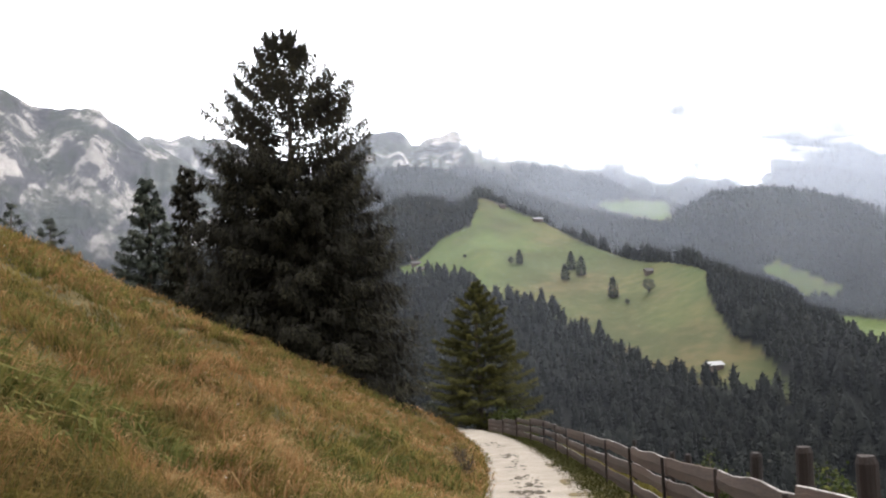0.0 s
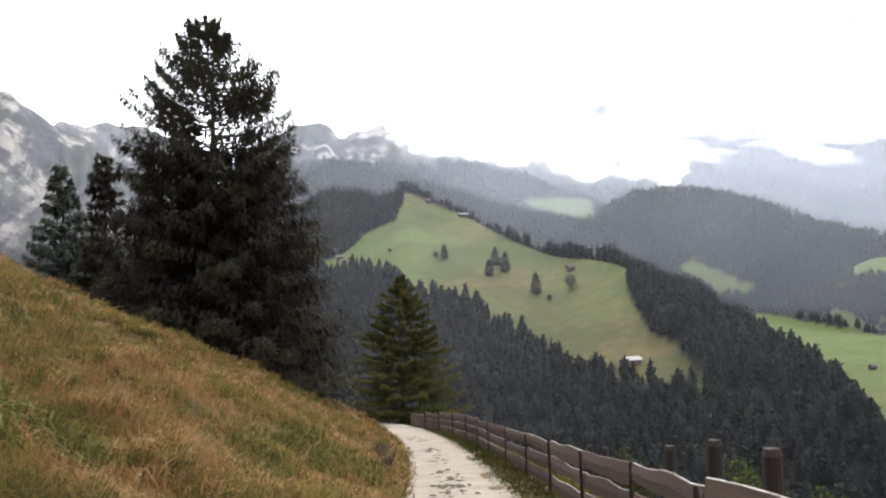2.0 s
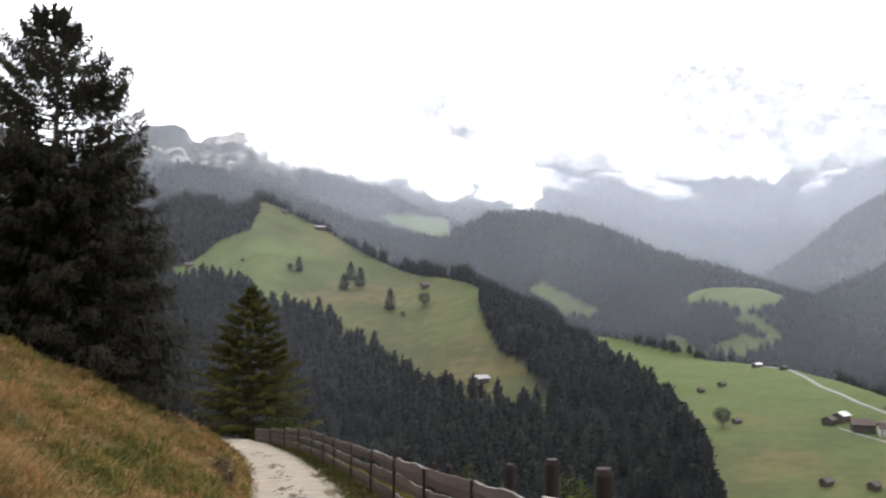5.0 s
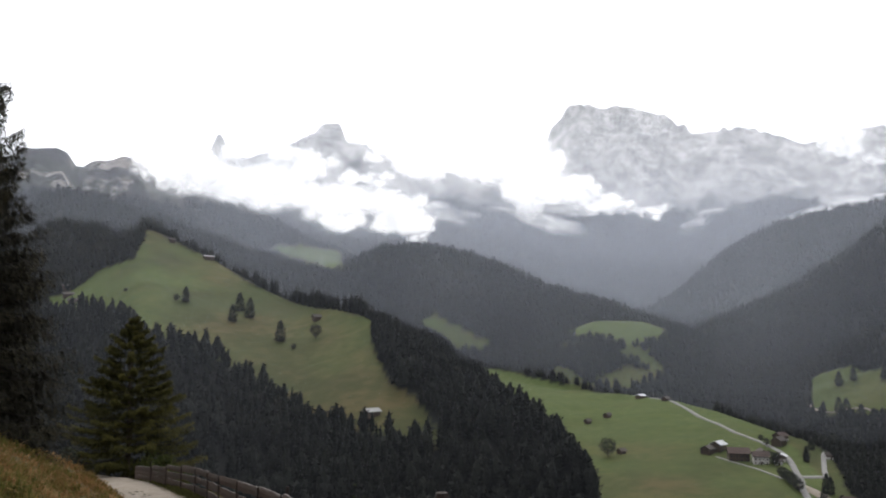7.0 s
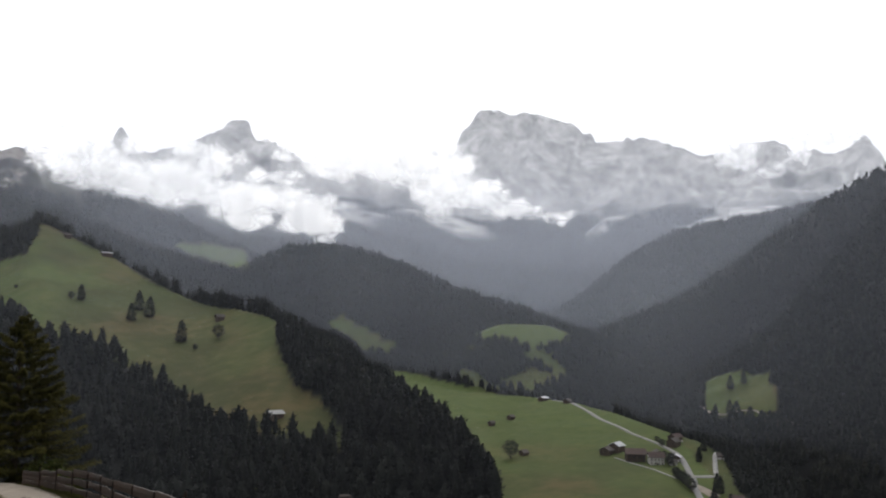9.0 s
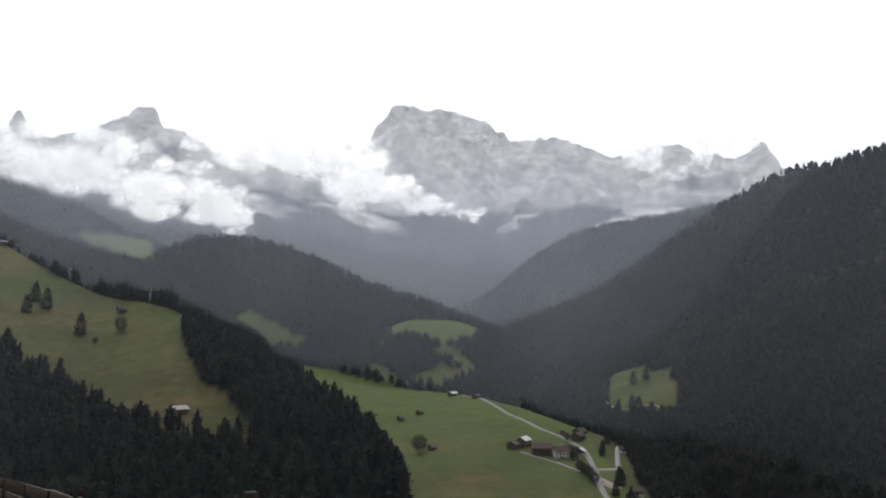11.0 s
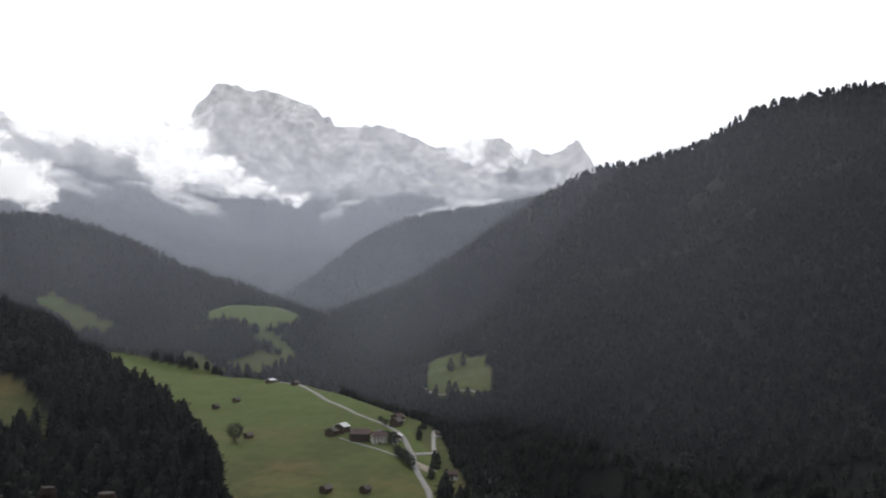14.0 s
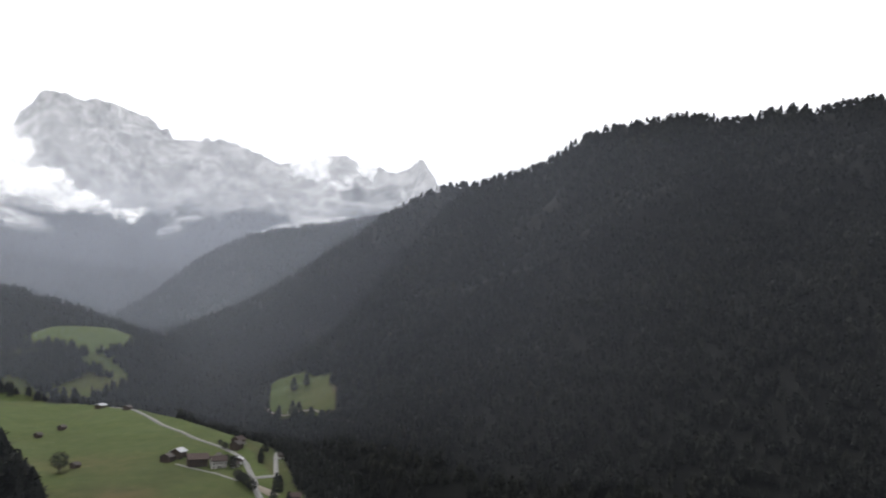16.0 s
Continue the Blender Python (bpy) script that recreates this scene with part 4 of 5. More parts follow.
def bush(x, y, size, tall, seed, label, material=M_BUSH, leaf=0.07, count=2600):
    r = np.random.default_rng(seed)
    z = at(x, y)
    ob = thing("bush", pose(x, y, z), label, "bush")
    lv, lf, n0, tips = [], [], 0, []
    for k in range(16):
        b, out = r.uniform(0, 6.28), r.uniform(0.15, 1.0)
        top = np.array((math.cos(b) * out * size, math.sin(b) * out * size, tall * r.uniform(0.5, 1.0) * (1.1 - 0.45 * out)))
        t = np.linspace(0, 1, 5)[:, None]
        pts = top * t + np.array((0, 0, 0.25 * tall)) * t * (1 - t) + r.normal(0, 0.02, (5, 3))
        v, f = tube(pts, np.linspace(0.025, 0.006, 5), 4)
        lv.append(v), lf.append(f + n0), tips.append(pts[2:])
        n0 += len(v)
    tagged(part("stem_cluster", arrays_mesh("stem_cluster", np.concatenate(lv), np.concatenate(lf)), M_BARK, ob), kind="stuff")
    tips = np.concatenate(tips)
    base = tips[r.integers(0, len(tips), count)] + r.normal(0, 0.13 * size, (count, 3))
    base[:, 2] = np.abs(base[:, 2])
    v, f = sprays(base, r.normal(0, 1, (count, 3)) + (0, 0, 0.3), leaf * r.uniform(0.7, 1.6, count), leaf * 0.4 * r.uniform(0.7, 1.4, count), r, 0.2)
    tagged(part("foliage", arrays_mesh("foliage", v, f, {"tint": np.repeat(np.clip(r.normal(0.5, 0.22, count), 0, 1), 4)}), material, ob), kind="stuff")
    return ob


bush(4.6, 60.5, 1.8, 4.2, 1, "green shrub growing beside the larch", leaf=0.2, count=2600)
bush(6.3, 61.5, 1.6, 3.6, 2, "green shrub growing beside the larch", leaf=0.2, count=2200)
bush(-1.6, 55.5, 1.5, 2.6, 3, "dark green shrub under the larch", M_FIR, leaf=0.2, count=2400)
bush(3.6, 52.5, 1.1, 1.6, 4, "leafy shrub behind the fence's end", leaf=0.16, count=1800)
for k, (x, y, s, t) in enumerate(((4.77, 11.0, 0.6, 1.65), (4.3, 9.3, 0.45, 1.4), (5.6, 10.3, 0.65, 1.75), (4.67, 15.3, 0.5, 1.45), (3.9, 8.3, 0.4, 1.1), (5.4, 19.0, 0.6, 1.3))):
    bush(x, y, s, t, 20 + k, "low yellow-green bush on the slope beyond the fence", leaf=0.055, count=1500)


# ---- grass ----
def grass(name, xs, ys, blades, tall, wide, material, label, seed, tint, spread=0.08, lean=0.5):
    """Tufts of bent blades, joined: three verts up each blade."""
    r = np.random.default_rng(seed)
    n = len(xs)
    zs = near_land(xs, ys) + EYE - 0.02
    base = np.repeat(np.stack([xs, ys, zs], 1), blades, 0) + np.stack([r.normal(0, spread, n * blades), r.normal(0, spread, n * blades), np.zeros(n * blades)], 1)
    m = n * blades
    b, long = r.uniform(0, 6.28, m), np.repeat(tall, blades) * r.uniform(0.5, 1.25, m)
    out = np.stack([np.cos(b), np.sin(b), np.zeros(m)], 1) * (lean * long * r.uniform(0.2, 1.2, m))[:, None] + np.repeat(np.stack([fbm(xs, ys, 0.8, 2, 63), fbm(xs, ys, 0.8, 2, 64)], 1), blades, 0) @ np.array(((1, 0, 0), (0, 1, 0))) * (1.1 * long)[:, None]
    c = r.uniform(0, 6.28, m)
    side = np.stack([np.cos(c), np.sin(c), np.zeros(m)], 1) * (wide * r.uniform(0.6, 1.4, m))[:, None]
    mid = base + out * 0.35 + np.array((0, 0, 0.6)) * long[:, None]
    tip = base + out + np.array((0, 0, 1)) * (long * r.uniform(0.15, 0.9, m))[:, None]
    v = np.stack([base - side, base + side, mid + side * 0.7, mid - side * 0.7, tip], 1).reshape(-1, 3)
    f = np.array([(0, 1, 2), (0, 2, 3), (3, 2, 4)])
    f = (f[None] + (np.arange(m) * 5)[:, None, None]).reshape(-1, 3)
    t = np.clip((np.repeat(tint, blades) + r.normal(0, 0.12, m))[:, None] + np.array((-0.16, -0.16, 0.03, 0.03, 0.16)), 0, 1).ravel()
    return tagged(part(name, arrays_mesh(name, v, f, {"tint": t}), material), label, "grass", kind="stuff")


def bank_places(rng, count, r0=4.5, r1=46, power=1.0):
    """Places on the bank, denser close to the eye."""
    r = r0 * (r1 / r0) ** (rng.uniform(0, 1, count) ** power)
    a = np.radians(rng.uniform(-34, 6, count))
    x, y = np.sin(a) * r, np.cos(a) * r
    keep = (x < path_x(y) - HALF + 0.05) & (y < np.interp(x, [-60, -30, -13, -7, -4.5, -2, 0, 3], [20, 24, 27, 29.5, 36, 48, 60, 62]) + 4)
    return x[keep], y[keep]


rng = np.random.default_rng(23)
x, y = bank_places(rng, 34000)
dry = np.clip(0.76 + 1.5 * fbm(x, y, 1.3, 4, 101) + 0.8 * fbm(x, y, 4.5, 2, 102) + 0.085 * (x + 4.5), 0, 1)  # greener up the bank
pick = rng.random(len(x)) < dry * 0.85 + 0.1
r = np.hypot(x, y)
grass("dry_grass", x[pick], y[pick], 7, 0.2 + 0.16 * fbm(x[pick], y[pick], 0.8, 2, 7), 0.0026 + 0.00040 * np.repeat(r[pick], 7), M_GRASS_DRY, "long dry golden-brown grass on the steep bank", 31, np.clip(0.22 + 0.36 * dry[pick] + 0.75 * fbm(x[pick], y[pick], 0.8, 3, 3) + rng.normal(0, 0.12, pick.sum()), 0, 1), 0.09, 1.25)
pick = ~pick
grass("green_grass", x[pick], y[pick], 7, 0.17 + 0.14 * fbm(x[pick], y[pick], 0.8, 2, 8), 0.0030 + 0.00042 * np.repeat(r[pick], 7), M_GRASS_GREEN, "short green grass between the dry tufts", 32, 0.45 + 1.1 * fbm(x[pick], y[pick], 0.9, 3, 4), 0.09, 1.25)
x, y = bank_places(rng, 9000, 5, 36)
pick = fbm(x, y, 1.6, 3, 55) > 0.1
x, y = x[pick], y[pick]
grass("herbs", x, y, 12, rng.uniform(0.16, 0.34, len(x)), 0.016, M_HERB, "leafy green and rust-red herbs in the grass", 33, np.clip(rng.choice([0.1, 0.3, 0.6], len(x), p=[0.45, 0.4, 0.15]) + 0.3 * fbm(x, y, 2.2, 2, 56), 0, 1), 0.1, 1.2)
n = 6500
y = 3 + 50 * rng.uniform(0, 1, n) ** 1.3
x = path_x(y) + HALF - 0.05 + rng.uniform(0, 1, n) ** 0.8 * (fence_x(y) + 0.8 - path_x(y) - HALF)
grass("verge_grass", x, y, 5, rng.uniform(0.07, 0.16, n), 0.005 + 0.00028 * np.repeat(y, 5), M_VERGE, "short green grass on the verge between track and fence", 34, rng.normal(0.3, 0.15, n))
n = 3000
y = rng.uniform(4, 40, n)
x = fence_x(y) + rng.uniform(0.25, 3.0, n)
grass("slope_grass", x, y, 6, rng.uniform(0.15, 0.35, n), 0.006 + 0.00028 * np.repeat(y, 6), M_GRASS_GREEN, "rough green grass on the slope below the fence", 35, rng.normal(0.4, 0.2, n))

x, y = bank_places(rng, 4200, 5, 40)
pick = fbm(x, y, 1.8, 2, 93) > 0.0
x, y = x[pick], y[pick]
half = len(x) // 2
grass("tussocks", x[:half], y[:half], 26, rng.uniform(0.2, 0.38, half), 0.006 + 0.00026 * np.repeat(np.hypot(x[:half], y[:half]), 26), M_GRASS_GREEN, "bushy yellow-green tussocks on the bank", 41, rng.uniform(-0.1, 0.85, half), 0.08, 1.4)
grass("dry_tussocks", x[half:], y[half:], 26, rng.uniform(0.2, 0.4, len(x) - half), 0.006 + 0.00026 * np.repeat(np.hypot(x[half:], y[half:]), 26), M_GRASS_DRY, "bushy straw-coloured tussocks on the bank", 42, rng.uniform(0.1, 1.0, len(x) - half), 0.07, 1.3)

# stalks with seed heads over the bank, dried weed at the track's edge, a few flowers, and grass beyond the view
x, y = bank_places(rng, 3600, 9, 46, 0.6)
pick = fbm(x, y, 3.0, 2, 88) > -0.05
x, y = x[pick], y[pick]
grass("seed_stalks", x, y, 3, rng.uniform(0.3, 0.55, len(x)), 0.0035 + 0.00022 * np.repeat(np.hypot(x, y), 3), M_HERB, "thin rust-brown stalks with seed heads above the grass", 36, rng.choice([0.3, 0.55, 0.75, 1.0], len(x)), 0.1, 0.35)
M_DRY_WEED = make_tinted("dried_weed", [(0.0, (0.05, 0.036, 0.02)), (0.6, (0.1, 0.07, 0.038)), (1.0, (0.16, 0.11, 0.06))], 0.2)
for k, (x, y, s, t) in enumerate(((0.3, 19.5, 0.28, 0.75), (0.2, 22.5, 0.3, 0.55))):
    bush(x, y, s, t, 50 + k, "dried brown weed standing in the bank's grass", M_DRY_WEED, leaf=0.045, count=420)
x, y = bank_places(rng, 34, 7, 22)
M_PETAL = make_tinted("white_petals", [(0.0, (0.45, 0.45, 0.42)), (1.0, (0.7, 0.7, 0.66))], 0.3)
n = len(x)
base = np.repeat(np.stack([x, y, near_land(x, y) + EYE + rng.uniform(0.1, 0.22, n)], 1), 5, 0)
v, f = sprays(base, rng.normal(0, 1, (5 * n, 3)) + (0, 0, 0.4), np.full(5 * n, 0.018), np.full(5 * n, 0.008), rng, 0)
tagged(part("white_flowers", arrays_mesh("white_flowers", v, f, {"tint": rng.uniform(0, 1, 20 * n)}), M_PETAL), "tiny white flowers scattered over the grassy bank", "flowers", kind="stuff")
a, q = rng.uniform(-2.2 * math.pi, 0, 2500), rng.uniform(2, 22, 2500)
x, y = np.sin(a) * q, np.cos(a) * q
pick = (np.abs(x - path_x(y)) > HALF) & ((np.degrees(np.arctan2(x, y)) < -33) | (np.degrees(np.arctan2(x, y)) > 40))
x, y = x[pick], y[pick]
grass("meadow_grass", x, y, 6, rng.uniform(0.12, 0.3, len(x)), 0.008, M_GRASS_DRY, "dry grass on the slope beside the track", 37, rng.uniform(0.1, 0.9, len(x)), 0.1, 0.9)


# ---- added sheets in place of haze, and clouds before the walls ----
def make_haze(name, strength, wisp=0.3, scale=0.004, colour=(0.81, 0.87, 1.0)):
    """Thin stuff for the added haze sheets; scatters daylight, density by attribute and soft noise."""
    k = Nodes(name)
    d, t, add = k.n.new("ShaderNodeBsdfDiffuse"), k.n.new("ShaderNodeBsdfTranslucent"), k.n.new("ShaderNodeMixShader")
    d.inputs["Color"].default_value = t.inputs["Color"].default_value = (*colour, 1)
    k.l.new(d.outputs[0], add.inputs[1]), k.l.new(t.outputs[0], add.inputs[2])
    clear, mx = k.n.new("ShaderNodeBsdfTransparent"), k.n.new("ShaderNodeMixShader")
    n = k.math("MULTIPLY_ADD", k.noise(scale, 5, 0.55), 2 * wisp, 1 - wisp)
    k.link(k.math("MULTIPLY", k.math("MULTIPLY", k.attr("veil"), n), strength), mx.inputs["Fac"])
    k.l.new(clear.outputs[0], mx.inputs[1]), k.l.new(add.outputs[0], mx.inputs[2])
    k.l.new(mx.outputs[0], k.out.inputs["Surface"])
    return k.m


def arc_sheet(az, distance, low, high, rows, lean=0.0):
    """A standing sheet over bearings az at the given distances: verts and faces."""
    h = np.linspace(0, 1, rows)
    a, hh = np.meshgrid(np.radians(az), h, indexing="ij")
    d = np.asarray(distance, float)[:, None] + lean * hh
    z = low + (high - low) * hh
    v = np.stack([np.sin(a) * d, np.cos(a) * d, z], -1)
    i, j = np.meshgrid(np.arange(len(az) - 1), np.arange(rows - 1), indexing="ij")
    f = np.stack([i * rows + j, (i + 1) * rows + j, (i + 1) * rows + j + 1, i * rows + j + 1], -1).reshape(-1, 4)
    return v, f


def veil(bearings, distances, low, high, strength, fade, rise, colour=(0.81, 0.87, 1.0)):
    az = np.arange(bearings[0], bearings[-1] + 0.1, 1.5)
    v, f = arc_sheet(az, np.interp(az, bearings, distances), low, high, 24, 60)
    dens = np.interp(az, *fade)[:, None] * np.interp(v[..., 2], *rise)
    dens = dens * np.interp(v[..., 2] / np.hypot(v[..., 0], v[..., 1]), (0.25, 0.3), (1, 0))  # fades by angle from the eye, so the sky behind stays bright
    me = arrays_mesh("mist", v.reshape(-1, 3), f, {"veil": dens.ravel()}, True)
    return tagged(part("mist", me, make_haze("mist", strength, colour=colour)), "thin standing sheet added in place of the valley's haze", "mist", kind="structure")


# haze sheets added between the hills; shares fitted to tones seen from the eye
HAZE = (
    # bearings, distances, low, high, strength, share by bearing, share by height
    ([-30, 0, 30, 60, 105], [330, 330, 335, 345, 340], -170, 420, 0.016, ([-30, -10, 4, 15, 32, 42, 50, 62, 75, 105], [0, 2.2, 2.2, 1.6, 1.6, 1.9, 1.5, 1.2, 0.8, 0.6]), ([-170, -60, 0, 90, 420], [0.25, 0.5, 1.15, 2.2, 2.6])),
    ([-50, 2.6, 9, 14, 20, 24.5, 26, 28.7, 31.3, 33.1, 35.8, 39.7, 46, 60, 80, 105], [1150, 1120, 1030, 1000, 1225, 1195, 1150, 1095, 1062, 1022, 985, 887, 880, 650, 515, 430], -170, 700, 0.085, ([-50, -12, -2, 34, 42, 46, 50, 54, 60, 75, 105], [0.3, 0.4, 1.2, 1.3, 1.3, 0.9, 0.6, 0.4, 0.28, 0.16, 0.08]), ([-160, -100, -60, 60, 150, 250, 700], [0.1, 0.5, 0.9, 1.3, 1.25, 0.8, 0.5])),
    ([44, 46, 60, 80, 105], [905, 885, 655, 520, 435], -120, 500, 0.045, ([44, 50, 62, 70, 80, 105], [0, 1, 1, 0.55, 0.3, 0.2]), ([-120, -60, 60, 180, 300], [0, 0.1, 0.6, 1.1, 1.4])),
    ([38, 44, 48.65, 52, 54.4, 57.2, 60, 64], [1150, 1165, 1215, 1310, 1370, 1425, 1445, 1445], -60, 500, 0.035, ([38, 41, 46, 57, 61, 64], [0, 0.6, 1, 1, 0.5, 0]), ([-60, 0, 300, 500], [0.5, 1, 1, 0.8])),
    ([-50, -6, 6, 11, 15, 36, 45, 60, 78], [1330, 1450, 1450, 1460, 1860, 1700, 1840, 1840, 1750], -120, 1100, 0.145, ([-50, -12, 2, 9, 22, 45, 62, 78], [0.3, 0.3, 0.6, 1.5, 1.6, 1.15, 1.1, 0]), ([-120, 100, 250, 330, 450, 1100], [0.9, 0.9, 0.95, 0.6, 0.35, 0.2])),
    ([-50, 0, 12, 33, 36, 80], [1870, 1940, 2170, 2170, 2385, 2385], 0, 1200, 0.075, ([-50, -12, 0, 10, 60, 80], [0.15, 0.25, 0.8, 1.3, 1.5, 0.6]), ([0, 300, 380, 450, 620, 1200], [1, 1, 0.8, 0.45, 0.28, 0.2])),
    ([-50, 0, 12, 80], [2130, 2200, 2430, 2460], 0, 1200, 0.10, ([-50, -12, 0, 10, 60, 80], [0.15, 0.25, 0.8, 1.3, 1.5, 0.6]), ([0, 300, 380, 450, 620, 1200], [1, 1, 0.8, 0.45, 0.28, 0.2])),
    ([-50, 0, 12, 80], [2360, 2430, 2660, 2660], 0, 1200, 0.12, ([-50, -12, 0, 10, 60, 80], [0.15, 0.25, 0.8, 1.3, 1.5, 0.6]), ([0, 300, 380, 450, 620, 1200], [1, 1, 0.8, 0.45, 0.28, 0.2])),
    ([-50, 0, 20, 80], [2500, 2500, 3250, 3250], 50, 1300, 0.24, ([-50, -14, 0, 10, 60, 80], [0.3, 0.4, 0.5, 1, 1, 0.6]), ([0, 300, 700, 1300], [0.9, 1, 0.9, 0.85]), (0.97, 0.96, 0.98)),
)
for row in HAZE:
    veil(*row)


def make_cloud_stuff():
    k = Nodes("cloud")
    d, t, add = k.n.new("ShaderNodeBsdfDiffuse"), k.n.new("ShaderNodeBsdfTranslucent"), k.n.new("ShaderNodeMixShader")
    d.inputs["Color"].default_value = t.inputs["Color"].default_value = (0.97, 0.97, 0.97, 1)
    add.inputs["Fac"].default_value = 0.93
    k.l.new(d.outputs[0], add.inputs[1]), k.l.new(t.outputs[0], add.inputs[2])
    clear, mx = k.n.new("ShaderNodeBsdfTransparent"), k.n.new("ShaderNodeMixShader")
    n = k.math("MULTIPLY_ADD", k.noise(0.022, 5, 0.62), 0.36, k.math("MULTIPLY", k.noise(0.0075, 4, 0.6, distort=0.5), 0.64))
    f = k.math("MULTIPLY_ADD", k.attr("mass"), 1.25, k.math("MULTIPLY", k.math("MULTIPLY_ADD", n, 4.2, -2.3), k.math("MINIMUM", k.math("MULTIPLY", k.attr("mass"), 2.5), 1.0)))
    soft = k.ramp(f, [(0.1, 0.0), (0.36, 0.14), (0.64, 0.58), (1.0, 0.98)])
    k.link(soft, mx.inputs["Fac"])
    k.l.new(clear.outputs[0], mx.inputs[1]), k.l.new(add.outputs[0], mx.inputs[2])
    k.l.new(mx.outputs[0], k.out.inputs["Surface"])
    return k.m


M_CLOUD = make_cloud_stuff()


def cloud(puffs, distance, slices, gap, label):
    """Torn cloud: several sheets one behind another, each thinning out where the puffs end. puffs: bearing, angle up, half width, half height (degrees), mass."""
    bank = thing("cloud", pose(0, 0, 0), label, "cloud", kind="structure")
    a0, a1 = min(p[0] - 2 * p[2] for p in puffs), max(p[0] + 2 * p[2] for p in puffs)
    e0, e1 = min(p[1] - 2 * p[3] for p in puffs), max(p[1] + 2 * p[3] for p in puffs)
    az = np.arange(a0, a1, 0.2)
    r = random.Random(label)
    lesser = []
    for pa, pe, wa, we, m in puffs:
        for k in range(9):
            b, size = r.uniform(0, 6.28), r.uniform(0.25, 0.5)
            lesser.append((pa + wa * r.uniform(0.6, 1.1) * math.cos(b), pe + we * r.uniform(0.6, 1.05) * math.sin(b), wa * size, max(we, 0.6) * size, m * r.uniform(0.6, 1.0)))
    puffs = [(pa, pe, wa * 0.85, we * 0.85, m) for pa, pe, wa, we, m in puffs] + lesser
    for s in range(slices):
        dist = distance + gap * s
        low, high = dist * math.tan(math.radians(e0)), dist * math.tan(math.radians(e1))
        bend = 40 * fbm(az * 30, az * 0 + 50 * s, 60, 2, 200 + s)
        v, f = arc_sheet(az, dist + bend, low, high, int((e1 - e0) / 0.2), -0.9 * (high - low))
        el = np.degrees(np.arctan2(v[..., 2], np.hypot(v[..., 0], v[..., 1])))
        mass = np.zeros(el.shape)
        for k, (pa, pe, wa, we, m) in enumerate(puffs):
            q = ((az[:, None] - pa - 0.25 * math.sin(3 * s + k)) / wa) ** 2 + ((el - pe - 0.2 * math.cos(2 * s + k)) / we) ** 2
            mass = np.maximum(mass, m * np.exp(-q))
        mass = mass * np.interp(el, (12.4, 13.4), (1, 0))
        part("cloud_layer", arrays_mesh("cloud_layer", v.reshape(-1, 3), f, {"mass": mass.ravel()}, True), M_CLOUD, bank)


cloud([(10.5, 9.0, 3.2, 1.5, 1.1), (15.0, 8.2, 2.8, 1.5, 1.2), (18.6, 7.6, 2.0, 1.4, 1.2), (12.5, 10.4, 2.4, 1.1, 0.95), (7.0, 9.4, 2.4, 1.6, 0.85), (19.8, 6.4, 1.2, 0.8, 0.8), (4.5, 10.4, 2.4, 1.3, 0.8), (16.8, 9.8, 1.2, 0.8, 0.8)], 1760, 2, 40, "bright torn cloud bank before the rock spires")
cloud([(22.5, 11.4, 3.5, 1.3, 1.2), (26.0, 10.9, 2.4, 1.6, 1.25), (28.0, 9.6, 2.1, 1.6, 1.2), (30.4, 8.8, 1.8, 0.9, 1.1), (32.8, 8.0, 1.6, 0.6, 0.85), (35.0, 7.5, 1.4, 0.4, 0.65), (18.0, 11.9, 2.6, 0.9, 1.0)], 1820, 2, 40, "white cloud pouring over the ridge beside the rock wall")
cloud([(46.8, 11.0, 1.2, 0.8, 0.9), (50.6, 11.5, 0.7, 0.9, 0.85), (52.0, 11.9, 1.6, 0.6, 0.8), (48.6, 10.2, 1.4, 0.5, 0.55)], 3050, 2, 40, "wisps of cloud along the rock wall's crest")
cloud([(5.6, 9.3, 2.6, 1.3, 0.7), (3.6, 9.8, 1.6, 0.8, 0.5)], 1700, 2, 40, "thin cloud clinging to the rocky peak")


